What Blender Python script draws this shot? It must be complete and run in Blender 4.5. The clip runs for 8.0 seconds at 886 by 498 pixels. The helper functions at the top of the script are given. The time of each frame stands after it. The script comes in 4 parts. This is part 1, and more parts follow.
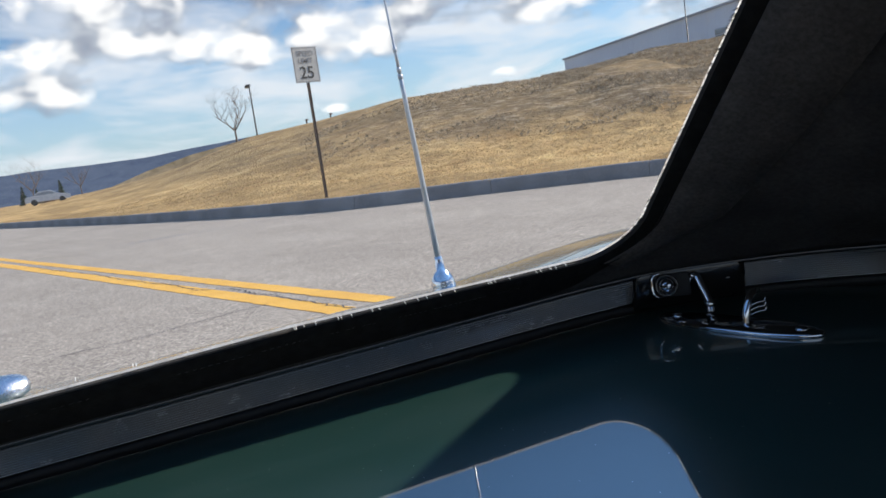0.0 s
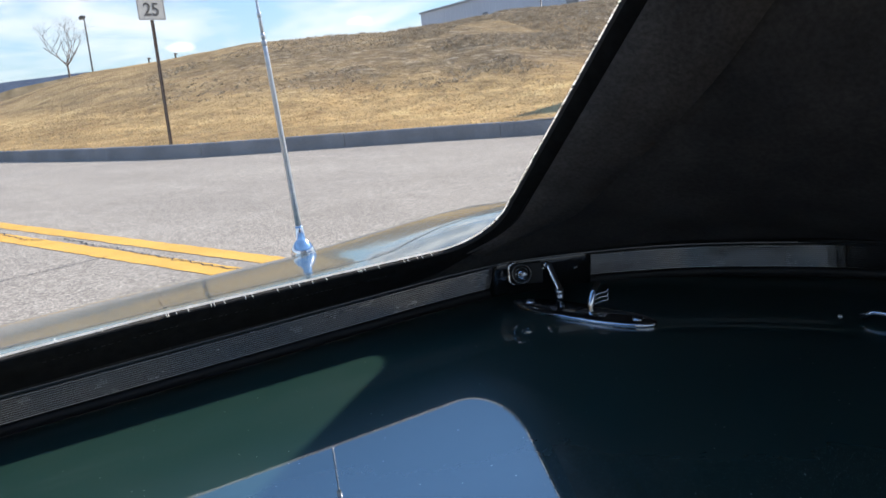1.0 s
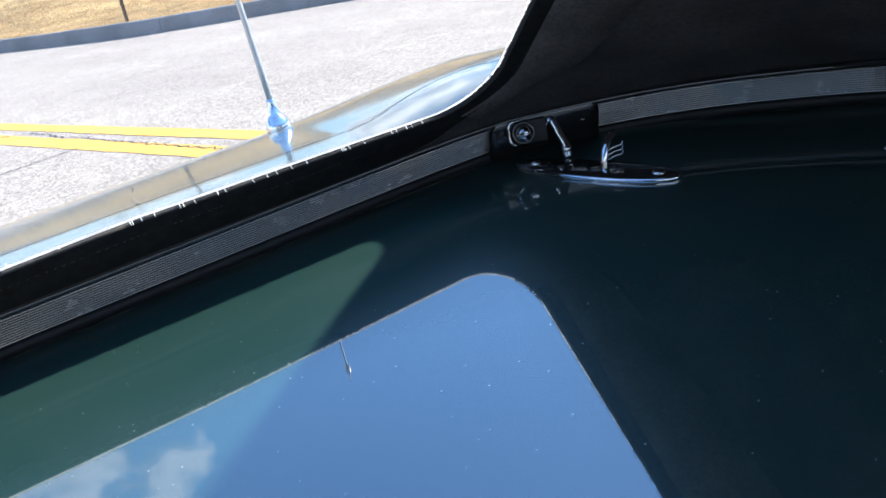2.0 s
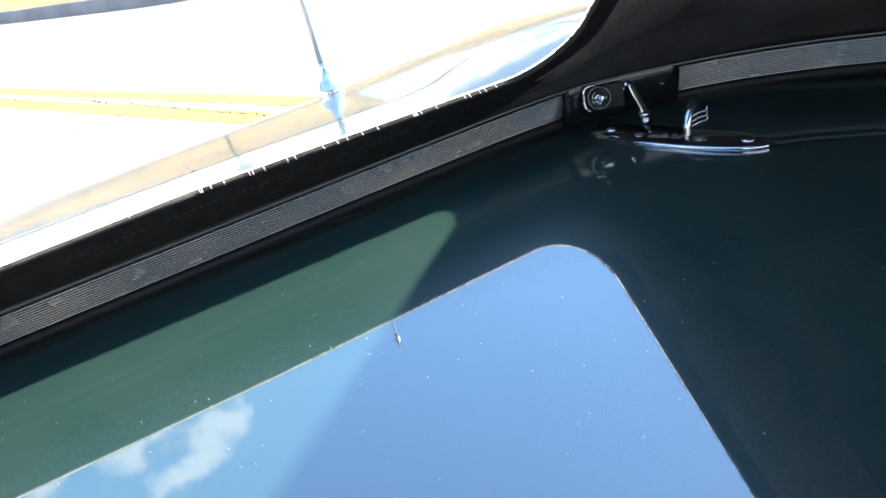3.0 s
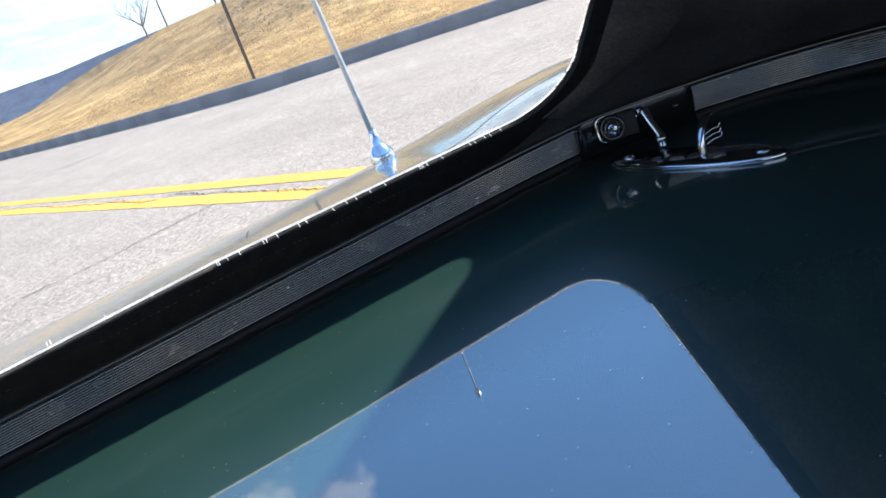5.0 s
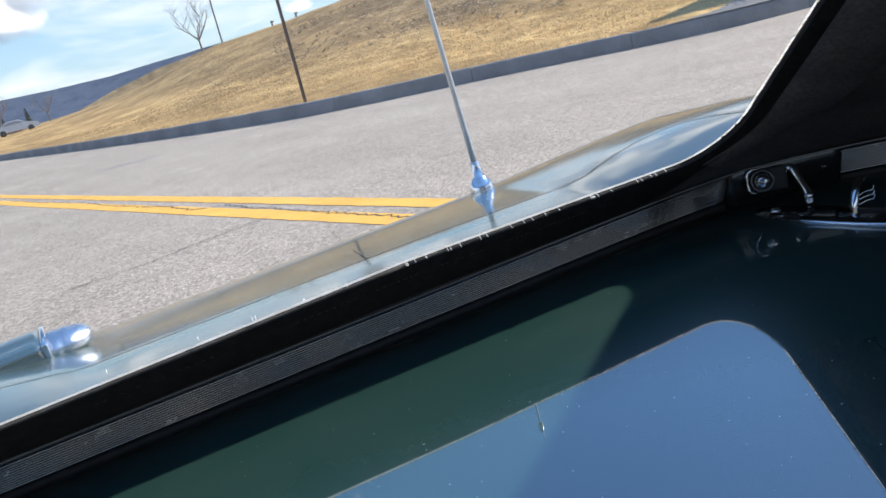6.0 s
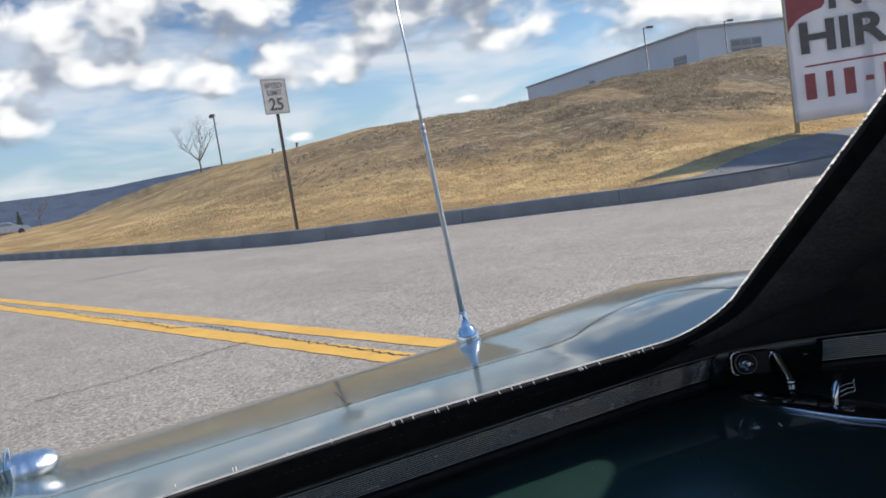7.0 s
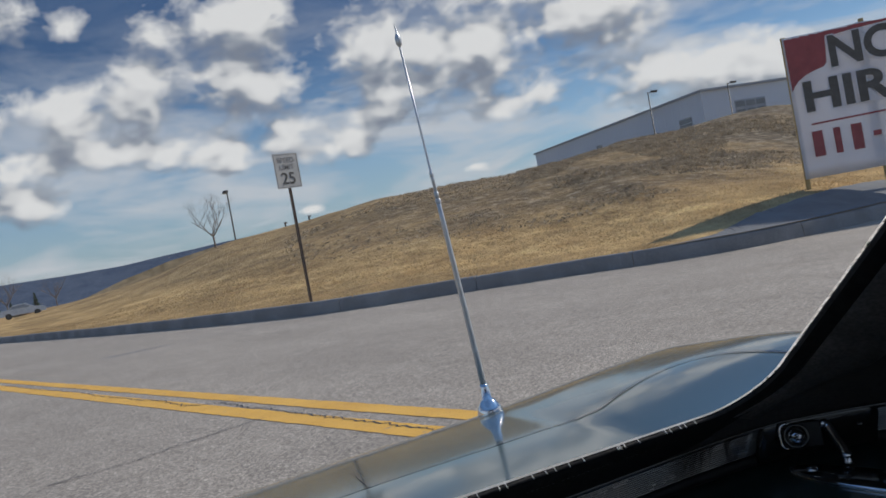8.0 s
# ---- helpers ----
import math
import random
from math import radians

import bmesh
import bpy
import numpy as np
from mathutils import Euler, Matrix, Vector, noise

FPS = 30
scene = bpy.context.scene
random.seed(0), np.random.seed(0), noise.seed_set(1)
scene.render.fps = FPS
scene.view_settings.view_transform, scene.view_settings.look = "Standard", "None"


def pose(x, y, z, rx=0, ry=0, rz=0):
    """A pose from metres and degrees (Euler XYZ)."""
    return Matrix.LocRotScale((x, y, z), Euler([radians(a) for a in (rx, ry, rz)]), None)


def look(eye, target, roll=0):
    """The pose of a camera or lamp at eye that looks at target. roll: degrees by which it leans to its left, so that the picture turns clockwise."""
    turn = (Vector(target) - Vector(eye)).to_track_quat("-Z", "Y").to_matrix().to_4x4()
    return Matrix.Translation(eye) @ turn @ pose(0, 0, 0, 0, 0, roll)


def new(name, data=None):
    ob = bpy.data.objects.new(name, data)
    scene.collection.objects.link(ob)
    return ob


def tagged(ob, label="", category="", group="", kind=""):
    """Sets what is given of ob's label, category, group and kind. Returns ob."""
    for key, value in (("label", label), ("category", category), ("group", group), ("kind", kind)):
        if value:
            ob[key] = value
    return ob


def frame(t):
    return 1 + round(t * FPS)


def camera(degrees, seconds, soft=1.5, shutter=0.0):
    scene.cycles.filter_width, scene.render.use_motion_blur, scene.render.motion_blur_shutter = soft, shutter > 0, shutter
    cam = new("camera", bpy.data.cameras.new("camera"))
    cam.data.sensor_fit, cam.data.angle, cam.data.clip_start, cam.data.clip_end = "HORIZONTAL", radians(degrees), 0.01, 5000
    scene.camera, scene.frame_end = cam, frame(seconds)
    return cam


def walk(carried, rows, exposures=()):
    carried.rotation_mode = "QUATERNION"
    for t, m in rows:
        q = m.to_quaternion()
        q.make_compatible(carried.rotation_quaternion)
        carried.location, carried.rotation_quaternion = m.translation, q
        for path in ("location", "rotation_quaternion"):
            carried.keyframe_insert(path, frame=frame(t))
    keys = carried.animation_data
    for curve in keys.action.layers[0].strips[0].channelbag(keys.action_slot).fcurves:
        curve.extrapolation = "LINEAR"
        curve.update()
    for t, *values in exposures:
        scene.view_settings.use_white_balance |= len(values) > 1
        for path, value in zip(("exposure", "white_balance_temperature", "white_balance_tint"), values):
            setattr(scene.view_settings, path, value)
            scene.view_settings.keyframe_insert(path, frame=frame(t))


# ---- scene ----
cam = camera(57.6, 8.0, soft=1.65)
PATH = [
    (0.0, 0.052, -0.127, 1.081, 82.553, 8.210, -39.270),
    (0.5, 0.072, -0.162, 1.106, 83.467, 4.079, -47.132),
    (1.0, 0.017, -0.141, 1.128, 78.073, 4.888, -49.521),
    (1.5, 0.006, -0.129, 1.144, 72.010, 8.885, -52.214),
    (2.0, 0.082, -0.070, 1.120, 67.484, 9.981, -52.140),
    (2.2, 0.091, -0.053, 1.113, 65.970, 10.552, -50.940),
    (3.3, 0.066, -0.022, 1.125, 65.788, 10.338, -49.172),
    (3.5, 0.051, -0.022, 1.136, 66.624, 9.780, -48.690),
    (4.0, 0.073, -0.018, 1.141, 68.954, 8.581, -45.204),
    (4.2, 0.099, -0.022, 1.125, 69.189, 9.478, -44.108),
    (5.3, 0.127, -0.091, 1.091, 71.027, 20.413, -45.667),
    (5.5, 0.117, -0.065, 1.090, 71.374, 18.634, -44.533),
    (6.0, -0.014, -0.035, 1.129, 74.532, 13.340, -41.408),
    (6.5, -0.019, -0.033, 1.153, 79.732, 8.674, -41.331),
    (7.0, -0.025, -0.040, 1.158, 84.107, 8.694, -41.781),
    (7.5, -0.013, -0.013, 1.167, 87.972, 10.117, -41.081),
    (8.0, 0.000, 0.000, 1.160, 89.063, 10.521, -40.942),
]
EXPOSURES = [
    (0.0, 0.38, 6600, 10), (0.5, 0.46, 6600, 10), (1.0, 0.72, 6550, 10), (1.5, 1.04, 6150, 10), (2.0, 1.44, 6200, 10), (2.2, 1.88, 6350, 10),
    (3.3, 2.25, 7200, 10), (3.5, 2.2, 7200, 10), (4.0, 1.85, 6850, 10), (4.2, 1.65, 6700, 10), (5.3, 1.2, 6500, 10), (5.5, 1.12, 6500, 10),
    (6.0, 0.72, 6500, 10), (6.5, 0.52, 6550, 10), (7.0, 0.24, 6550, 10), (7.5, -0.04, 6500, 10), (8.0, -0.36, 6500, 10),
]
walk(cam, [(t, pose(*p)) for t, *p in PATH], EXPOSURES)

# ---- world and sun ----
SUN_WAY = Vector((1.216, -0.395, 1.07)).normalized()
SUN_EL = math.asin(SUN_WAY.z)
SUN_AZ = math.atan2(SUN_WAY.x, SUN_WAY.y)


class Nodes:
    """Short hand for building a node tree."""

    def __init__(self, tree):
        self.tree = tree
        tree.nodes.clear()

    def add(self, kind, **props):
        node = self.tree.nodes.new(kind)
        ins = props.pop("ins", {})
        for key, value in props.items():
            setattr(node, key, value)
        for key, value in ins.items():
            self.put(node.inputs[key], value)
        return node

    def put(self, socket, value):
        if isinstance(value, bpy.types.NodeSocket):
            self.tree.links.new(value, socket)
        else:
            socket.default_value = value

    def math(self, op, a, b=0.0, clamp=False):
        return self.add("ShaderNodeMath", operation=op, use_clamp=clamp, ins={0: a, 1: b}).outputs[0]

    def mix(self, fac, a, b, blend="MIX"):
        node = self.add("ShaderNodeMix", data_type="RGBA", blend_type=blend)
        for index, value in ((0, fac), (6, a), (7, b)):
            self.put(node.inputs[index], value)
        return node.outputs[2]

    def ramp(self, fac, stops):
        node = self.add("ShaderNodeValToRGB", ins={0: fac})
        elements = node.color_ramp.elements
        while len(elements) < len(stops):
            elements.new(0.5)
        for element, (place, colour) in zip(elements, stops):
            element.position = place
            element.color = (*colour, 1) if len(colour) == 3 else colour
        return node.outputs[0]

    def noise(self, vector, scale, detail=4.0, rough=0.55, warp=0.0):
        return self.add("ShaderNodeTexNoise", ins={"Vector": vector, "Scale": scale, "Detail": detail, "Roughness": rough, "Distortion": warp}).outputs[0]


def grey(v):
    return (v, v, v)


world = bpy.data.worlds.new("sky")
scene.world = world
world.use_nodes = True
n = Nodes(world.node_tree)
sky = n.add("ShaderNodeTexSky", sky_type="NISHITA", sun_disc=False, sun_elevation=SUN_EL, sun_rotation=SUN_AZ, air_density=1.0, dust_density=0.3, ozone_density=2.5)
way = n.add("ShaderNodeTexCoord").outputs["Generated"]


# cumulus in the part of the sky over the bank: azimuth, elevation, half width, half height, in degrees
CLOUDS = [
    (15.4, 17.9, 1.5, 1.3), (18.5, 17.3, 1.3, 0.8), (25.4, 16.2, 2.4, 0.9), (29.9, 16.5, 3.8, 2.0),
    (17.5, 12.2, 3.2, 1.7), (22.1, 12.5, 3.0, 2.1), (29.2, 13.1, 4.4, 2.4), (17.9, 9.3, 5.6, 1.1),
    (26.5, 8.7, 3.2, 1.3), (31.6, 8.7, 2.2, 1.9), (39.0, 13.3, 3.8, 3.2), (46.1, 13.3, 6.0, 3.0),
    (54.2, 12.5, 4.8, 2.0), (38.5, 9.1, 2.8, 0.9), (46.9, 8.3, 3.8, 1.0), (58.2, 8.5, 3.4, 1.3),
    (63.1, 7.6, 3.8, 1.7), (44.0, 4.4, 0.8, 0.28), (14.1, 6.6, 2.4, 1.0), (32.1, 3.5, 0.7, 0.22),
    (36.0, 7.8, 1.3, 0.8), (14.0, 31.6, 3.4, 2.0), (19.8, 33.8, 2.4, 1.1), (9.0, 30.0, 4.0, 2.4), (17.0, 35.5, 2.2, 0.8),
]
east, north, height = n.add("ShaderNodeSeparateXYZ", ins={0: way}).outputs
turned = n.math("ARCTAN2", east, north)
raised = n.math("ARCSINE", height)
spot = n.add("ShaderNodeCombineXYZ", ins={0: turned, 1: raised, 2: 0.0}).outputs[0]


def shifted(step):
    return n.add("ShaderNodeVectorMath", operation="ADD", ins={0: spot, 1: step}).outputs[0]


def heap(place):
    """How deep a direction lies inside the nearest cumulus: 1 in its middle, 0 at its rim."""
    nearest = 3.0
    for az, el, wide, tall in CLOUDS:
        p = n.add("ShaderNodeVectorMath", operation="SUBTRACT", ins={0: place, 1: (radians(az), radians(el), 0.0)}).outputs[0]
        p = n.add("ShaderNodeVectorMath", operation="MULTIPLY", ins={0: p, 1: (0.74 / radians(wide), 0.68 / radians(tall), 0.0)}).outputs[0]
        far = n.add("ShaderNodeVectorMath", operation="LENGTH", ins={0: p}).outputs["Value"]
        nearest = far if nearest == 3.0 else n.add("ShaderNodeMath", operation="SMOOTH_MIN", ins={0: nearest, 1: far, 2: 0.5}).outputs[0]
    return n.math("MAXIMUM", n.math("SUBTRACT", 1.0, nearest), -0.9)


def billow(place, scale, detail):
    p = n.add("ShaderNodeVectorMath", operation="MULTIPLY", ins={0: place, 1: (1.0, 1.45, 1.0)}).outputs[0]
    return n.math("SUBTRACT", n.noise(p, scale, detail, 0.58, 0.25), 0.5)


# away from the part that is seen, the same kind of cumulus at random
elsewhere = n.ramp(n.math("ABSOLUTE", n.math("SUBTRACT", turned, radians(40))), [(0.55, grey(0)), (0.80, grey(1))])
elsewhere = n.math("MULTIPLY", elsewhere, n.ramp(height, [(0.05, grey(0.0)), (0.15, grey(1)), (0.30, grey(0.9)), (0.45, grey(0.0))]))


def density(place, detail):
    random_part = n.math("MULTIPLY", n.math("ADD", n.math("MULTIPLY", billow(place, 4.0, 3.0), 3.5), 0.1), elsewhere)
    d = n.math("MAXIMUM", n.math("MULTIPLY", heap(place), 0.9), n.math("SUBTRACT", random_part, n.math("MULTIPLY", n.math("SUBTRACT", 1.0, elsewhere), 2.0)))
    d = n.math("ADD", d, n.math("MULTIPLY", billow(place, 9.0, 3.0), 2.1))
    return n.math("ADD", d, n.math("MULTIPLY", billow(place, 24.0, detail), 1.7))


body = density(spot, 7.0)
rounded = density(spot, 1.5)
lit_side = density(shifted((0.010, 0.032, 0.0)), 1.5)
wisp_place = n.add("ShaderNodeVectorMath", operation="MULTIPLY", ins={0: spot, 1: (1.0, 3.6, 1.0)}).outputs[0]
wisp = n.noise(wisp_place, 4.6, 9.0, 0.62, 0.5)
amount = n.math("MULTIPLY", n.ramp(body, [(0.0, grey(0)), (0.16, grey(0.30)), (0.55, grey(1))]), n.ramp(height, [(0.36, grey(0.96)), (0.48, grey(0.36))]))
thin = n.math("MULTIPLY", n.ramp(wisp, [(0.41, grey(0)), (0.62, grey(1))]), 0.92)
low = n.ramp(height, [(0.02, grey(1)), (0.15, grey(0.9)), (0.22, grey(0.55)), (0.30, grey(0.12)), (0.36, grey(0.0))])
bulge = n.math("ADD", n.math("MULTIPLY", n.math("SUBTRACT", rounded, lit_side), 0.72), n.math("MULTIPLY", n.math("SUBTRACT", body, rounded), 0.20))
tone = n.ramp(n.math("ADD", bulge, 0.44), [(0.08, (0.27, 0.31, 0.39)), (0.34, (0.42, 0.46, 0.53)), (0.56, (0.80, 0.81, 0.83)), (0.82, (1.0, 1.0, 1.0))])
tinted = n.mix(1.0, sky.outputs[0], (0.78, 1.0, 1.13, 1), "MULTIPLY")
clear_sky = n.mix(1.0, tinted, n.ramp(height, [(0.12, (0.54, 0.57, 0.61)), (0.27, (0.22, 0.27, 0.34)), (0.34, (0.24, 0.29, 0.36)), (0.42, (0.50, 0.55, 0.60)), (0.54, (0.90, 0.96, 0.98))]), "MULTIPLY")
hazy = n.mix(n.ramp(height, [(0.0, grey(0.70)), (0.07, grey(0.38)), (0.18, grey(0.10)), (0.30, grey(0.0))]), clear_sky, (2.7, 3.15, 3.8, 1))
blue = n.add("ShaderNodeBackground", ins={0: hazy, 1: 0.160})
cloud = n.add("ShaderNodeBackground", ins={0: tone, 1: 0.92})
streak = n.add("ShaderNodeBackground", ins={0: (0.82, 0.86, 0.92, 1), 1: 0.82})
back_sky = n.add("ShaderNodeMixShader", ins={0: n.math("MULTIPLY", thin, low), 1: blue.outputs[0], 2: streak.outputs[0]})
both = n.add("ShaderNodeMixShader", ins={0: amount, 1: back_sky.outputs[0], 2: cloud.outputs[0]})
n.add("ShaderNodeOutputWorld", ins={0: both.outputs[0]})

sun_data = bpy.data.lights.new("sun", "SUN")
sun_data.energy, sun_data.angle, sun_data.color = 4.6, radians(1.8), (1.0, 0.915, 0.79)
sun = new("sun", sun_data)
sun.matrix_world = look(SUN_WAY * 50, (0, 0, 0))


# ---- materials ----
def material(name, rough=0.6, metal=0.0, coat=0.0, spec=0.5, colour=None, bump=None, rough_to=None, coat_rough=0.03, coat_ior=1.5):
    """A surface. colour: a function of (nodes, place) that gives a colour socket or a plain colour. bump: list of (scale, strength, distance)."""
    m = bpy.data.materials.new(name)
    m.use_nodes = True
    k = Nodes(m.node_tree)
    place = k.add("ShaderNodeTexCoord").outputs["Object"]
    shader = k.add("ShaderNodeBsdfPrincipled", ins={"Roughness": rough, "Metallic": metal, "Coat Weight": coat, "Coat Roughness": coat_rough, "Coat IOR": coat_ior, "Specular IOR Level": spec})
    value = colour(k, place) if callable(colour) else (*colour, 1)
    k.put(shader.inputs["Base Color"], value)
    if rough_to is not None:
        k.put(shader.inputs["Roughness"], k.math("ADD", rough, k.math("MULTIPLY", k.noise(place, 35.0), rough_to - rough)))
    normal = None
    for scale, strength, distance in bump or ():
        node = k.add("ShaderNodeBump", ins={"Strength": strength, "Distance": distance, "Height": k.noise(place, scale, 5.0)})
        if normal is not None:
            k.put(node.inputs["Normal"], normal)
        normal = node.outputs[0]
    if normal is not None:
        k.put(shader.inputs["Normal"], normal)
    k.add("ShaderNodeOutputMaterial", ins={0: shader.outputs[0]})
    return m


def two_tone(a, b, scale, low=0.35, high=0.65, detail=5.0, fine=None):
    def make(k, place):
        c = k.ramp(k.noise(place, scale, detail), [(low, a), (high, b)])
        if fine:
            c = k.mix(fine[1], c, k.ramp(k.noise(place, fine[0], 3.0), [(0.3, grey(0.25)), (0.7, grey(0.9))]), "OVERLAY")
        return c
    return make


def paint_colour(k, place):
    flake = k.ramp(k.noise(place, 900.0, 2.0), [(0.66, grey(0)), (0.74, grey(1))])
    c = k.mix(k.math("MULTIPLY", flake, 0.25), (0.016, 0.047, 0.041, 1), (0.10, 0.15, 0.13, 1))
    cells = k.add("ShaderNodeTexVoronoi", ins={"Vector": place, "Scale": 110.0})
    chosen = k.ramp(k.add("ShaderNodeSeparateColor", ins={0: cells.outputs["Color"]}).outputs[0], [(0.66, grey(0)), (0.68, grey(1))])
    speck = k.math("MULTIPLY", k.ramp(cells.outputs["Distance"], [(0.045, grey(1)), (0.075, grey(0))]), chosen)
    haze = k.ramp(k.noise(place, 6.0, 6.0, 0.65, 0.5), [(0.45, grey(0)), (0.75, grey(0.06))])
    c = k.mix(haze, c, (0.16, 0.17, 0.15, 1))
    return k.mix(k.math("MULTIPLY", speck, 0.7), c, (0.55, 0.56, 0.52, 1))


def grass_colour(k, place):
    big = k.ramp(k.noise(place, 0.16, 5.0, 0.6, 0.6), [(0.38, (0.35, 0.212, 0.080)), (0.62, (0.57, 0.375, 0.155))])
    mid = k.ramp(k.noise(place, 1.1, 6.0, 0.65, 0.4), [(0.38, (0.26, 0.160, 0.066)), (0.60, (0.60, 0.42, 0.195))])
    c = k.mix(0.5, big, mid)
    band = k.noise(k.add("ShaderNodeVectorMath", operation="MULTIPLY", ins={0: place, 1: (0.5, 0.10, 2.0)}).outputs[0], 1.0, 5.0, 0.6, 0.5)
    c = k.mix(0.45, c, k.ramp(band, [(0.38, grey(0.2)), (0.62, grey(0.75))]), "OVERLAY")
    height = k.add("ShaderNodeSeparateXYZ", ins={0: place}).outputs[2]
    worn = k.math("MULTIPLY", k.ramp(k.math("DIVIDE", k.math("ADD", height, k.math("MULTIPLY", k.noise(place, 0.3, 5.0), 0.5)), 5.0), [(0.22, grey(0)), (0.36, grey(1))]), k.ramp(k.noise(place, 0.22, 6.0, 0.65, 0.8), [(0.34, grey(0.55)), (0.55, grey(1))]))
    east, north = k.add("ShaderNodeSeparateXYZ", ins={0: place}).outputs[:2]
    rough_end = k.ramp(k.math("DIVIDE", k.math("ADD", k.math("SUBTRACT", east, k.math("MULTIPLY", north, 0.6)), 2.0), 12.0), [(0.0, grey(0.25)), (1.0, grey(0.9))])
    c = k.mix(k.math("MULTIPLY", worn, rough_end), c, k.ramp(k.noise(k.add("ShaderNodeVectorMath", operation="MULTIPLY", ins={0: place, 1: (1.0, 0.45, 2.0)}).outputs[0], 4.2, 8.0, 0.78, 0.3), [(0.42, (0.048, 0.040, 0.031)), (0.52, (0.110, 0.082, 0.054)), (0.59, (0.34, 0.295, 0.225))]))
    return k.mix(0.3, c, k.ramp(k.noise(place, 18.0, 4.0), [(0.3, grey(0.2)), (0.7, grey(0.8))]), "OVERLAY")


def road_colour(k, place):
    c = k.ramp(k.noise(place, 0.45, 5.0), [(0.3, (0.330, 0.288, 0.244)), (0.7, (0.405, 0.356, 0.302))])
    track = k.noise(k.add("ShaderNodeVectorMath", operation="MULTIPLY", ins={0: place, 1: (0.9, 0.06, 1.0)}).outputs[0], 1.0, 4.0)
    c = k.mix(0.16, c, k.ramp(track, [(0.35, grey(0.3)), (0.65, grey(0.7))]), "OVERLAY")
    patch = k.ramp(k.noise(place, 2.6, 5.0, 0.7, 0.4), [(0.35, grey(0.36)), (0.65, grey(0.64))])
    c = k.mix(0.30, c, patch, "OVERLAY")
    stones = k.add("ShaderNodeTexVoronoi", ins={"Vector": place, "Scale": 62.0})
    value = k.add("ShaderNodeSeparateColor", ins={0: stones.outputs["Color"]}).outputs[0]
    c = k.mix(0.50, c, k.ramp(value, [(0.0, grey(0.10)), (0.45, grey(0.42)), (0.85, grey(0.62)), (1.0, grey(0.98))]), "OVERLAY")
    c = k.mix(k.math("MULTIPLY", k.ramp(stones.outputs["Distance"], [(0.42, grey(0)), (0.75, grey(1))]), 0.45), c, (0.085, 0.076, 0.068, 1))
    return k.mix(0.30, c, k.ramp(k.noise(place, 170.0, 2.0, 0.7), [(0.42, grey(0.12)), (0.58, grey(0.90))]), "OVERLAY")


PAINT = material("green_car_paint", 0.32, 0.0, 1.0, 0.4, paint_colour, coat_rough=0.008, coat_ior=2.8)
WEATHERED = material("weathered_green_car_paint", 0.36, 0.0, 1.0, 0.4, paint_colour, coat_rough=0.085, coat_ior=2.05)
FABRIC = material("black_canvas", 0.9, 0, 0, 0.25, two_tone((0.028, 0.027, 0.027), (0.050, 0.047, 0.045), 14, fine=(220, 0.4)), [(900, 0.35, 0.001), (140, 0.2, 0.002)])
BACKING = material("faded_canvas_backing", 0.85, 0, 0, 0.3, two_tone((0.050, 0.046, 0.044), (0.078, 0.071, 0.066), 18, fine=(260, 0.5)), [(900, 0.4, 0.001)])
HEM = material("black_hem_cloth", 0.95, 0, 0, 0.2, two_tone(grey(0.005), grey(0.011), 90), [(700, 0.5, 0.001)])
RUBBER = material("black_rubber", 0.16, 0, 0.7, 0.7, two_tone(grey(0.004), grey(0.008), 40), None, 0.34, coat_rough=0.06, coat_ior=3.0)
WORN_CHROME = material("pitted_chrome", 0.16, 1.0, 0, 0.5, two_tone((0.70, 0.71, 0.74), (0.86, 0.87, 0.90), 30), [(140, 0.6, 0.003)], 0.30)
MATTE = material("matte_black_steel", 0.5, 0, 0, 0.35, two_tone(grey(0.006), grey(0.012), 70), None, 0.6)
STEEL_BLACK = material("black_painted_steel", 0.18, 0, 0.6, 0.5, two_tone(grey(0.007), grey(0.014), 50), None, 0.30, coat_rough=0.05)
CHROME = material("chrome", 0.06, 1.0, 0, 0.5, two_tone((0.62, 0.63, 0.66), (0.78, 0.79, 0.82), 30), [(300, 0.03, 0.0004)], 0.14)
SILVER = material("brushed_antenna_steel", 0.28, 0.8, 0, 0.5, two_tone((0.50, 0.51, 0.53), (0.62, 0.63, 0.65), 60), None, 0.42)
STITCH = material("dusty_black_thread", 0.9, 0, 0, 0.2, two_tone(grey(0.045), grey(0.09), 200))
THREAD = material("pale_thread", 0.8, 0, 0, 0.3, two_tone((0.62, 0.60, 0.55), (0.8, 0.78, 0.72), 200))
ROAD = material("worn_asphalt", 0.85, 0, 0, 0.3, road_colour, [(150, 0.30, 0.004), (70, 0.22, 0.005), (9, 0.06, 0.006)])
TAR = material("dark_asphalt", 0.9, 0, 0, 0.25, two_tone((0.040, 0.043, 0.048), (0.058, 0.060, 0.065), 4, fine=(60, 0.3)), [(50, 0.3, 0.005)])
APRON_TAR = material("grey_asphalt", 0.9, 0, 0, 0.25, two_tone((0.120, 0.126, 0.136), (0.155, 0.160, 0.170), 3, fine=(60, 0.3)), [(50, 0.3, 0.005)])
YELLOW = material("yellow_road_paint", 0.7, 0, 0, 0.4, lambda k, p: k.mix(k.ramp(k.noise(p, 9.0, 6.0, 0.7), [(0.60, grey(0)), (0.72, grey(1))]), k.ramp(k.noise(p, 2.0), [(0.3, (0.62, 0.33, 0.045)), (0.7, (0.74, 0.42, 0.07))]), (0.27, 0.24, 0.19, 1)), [(90, 0.4, 0.004)])
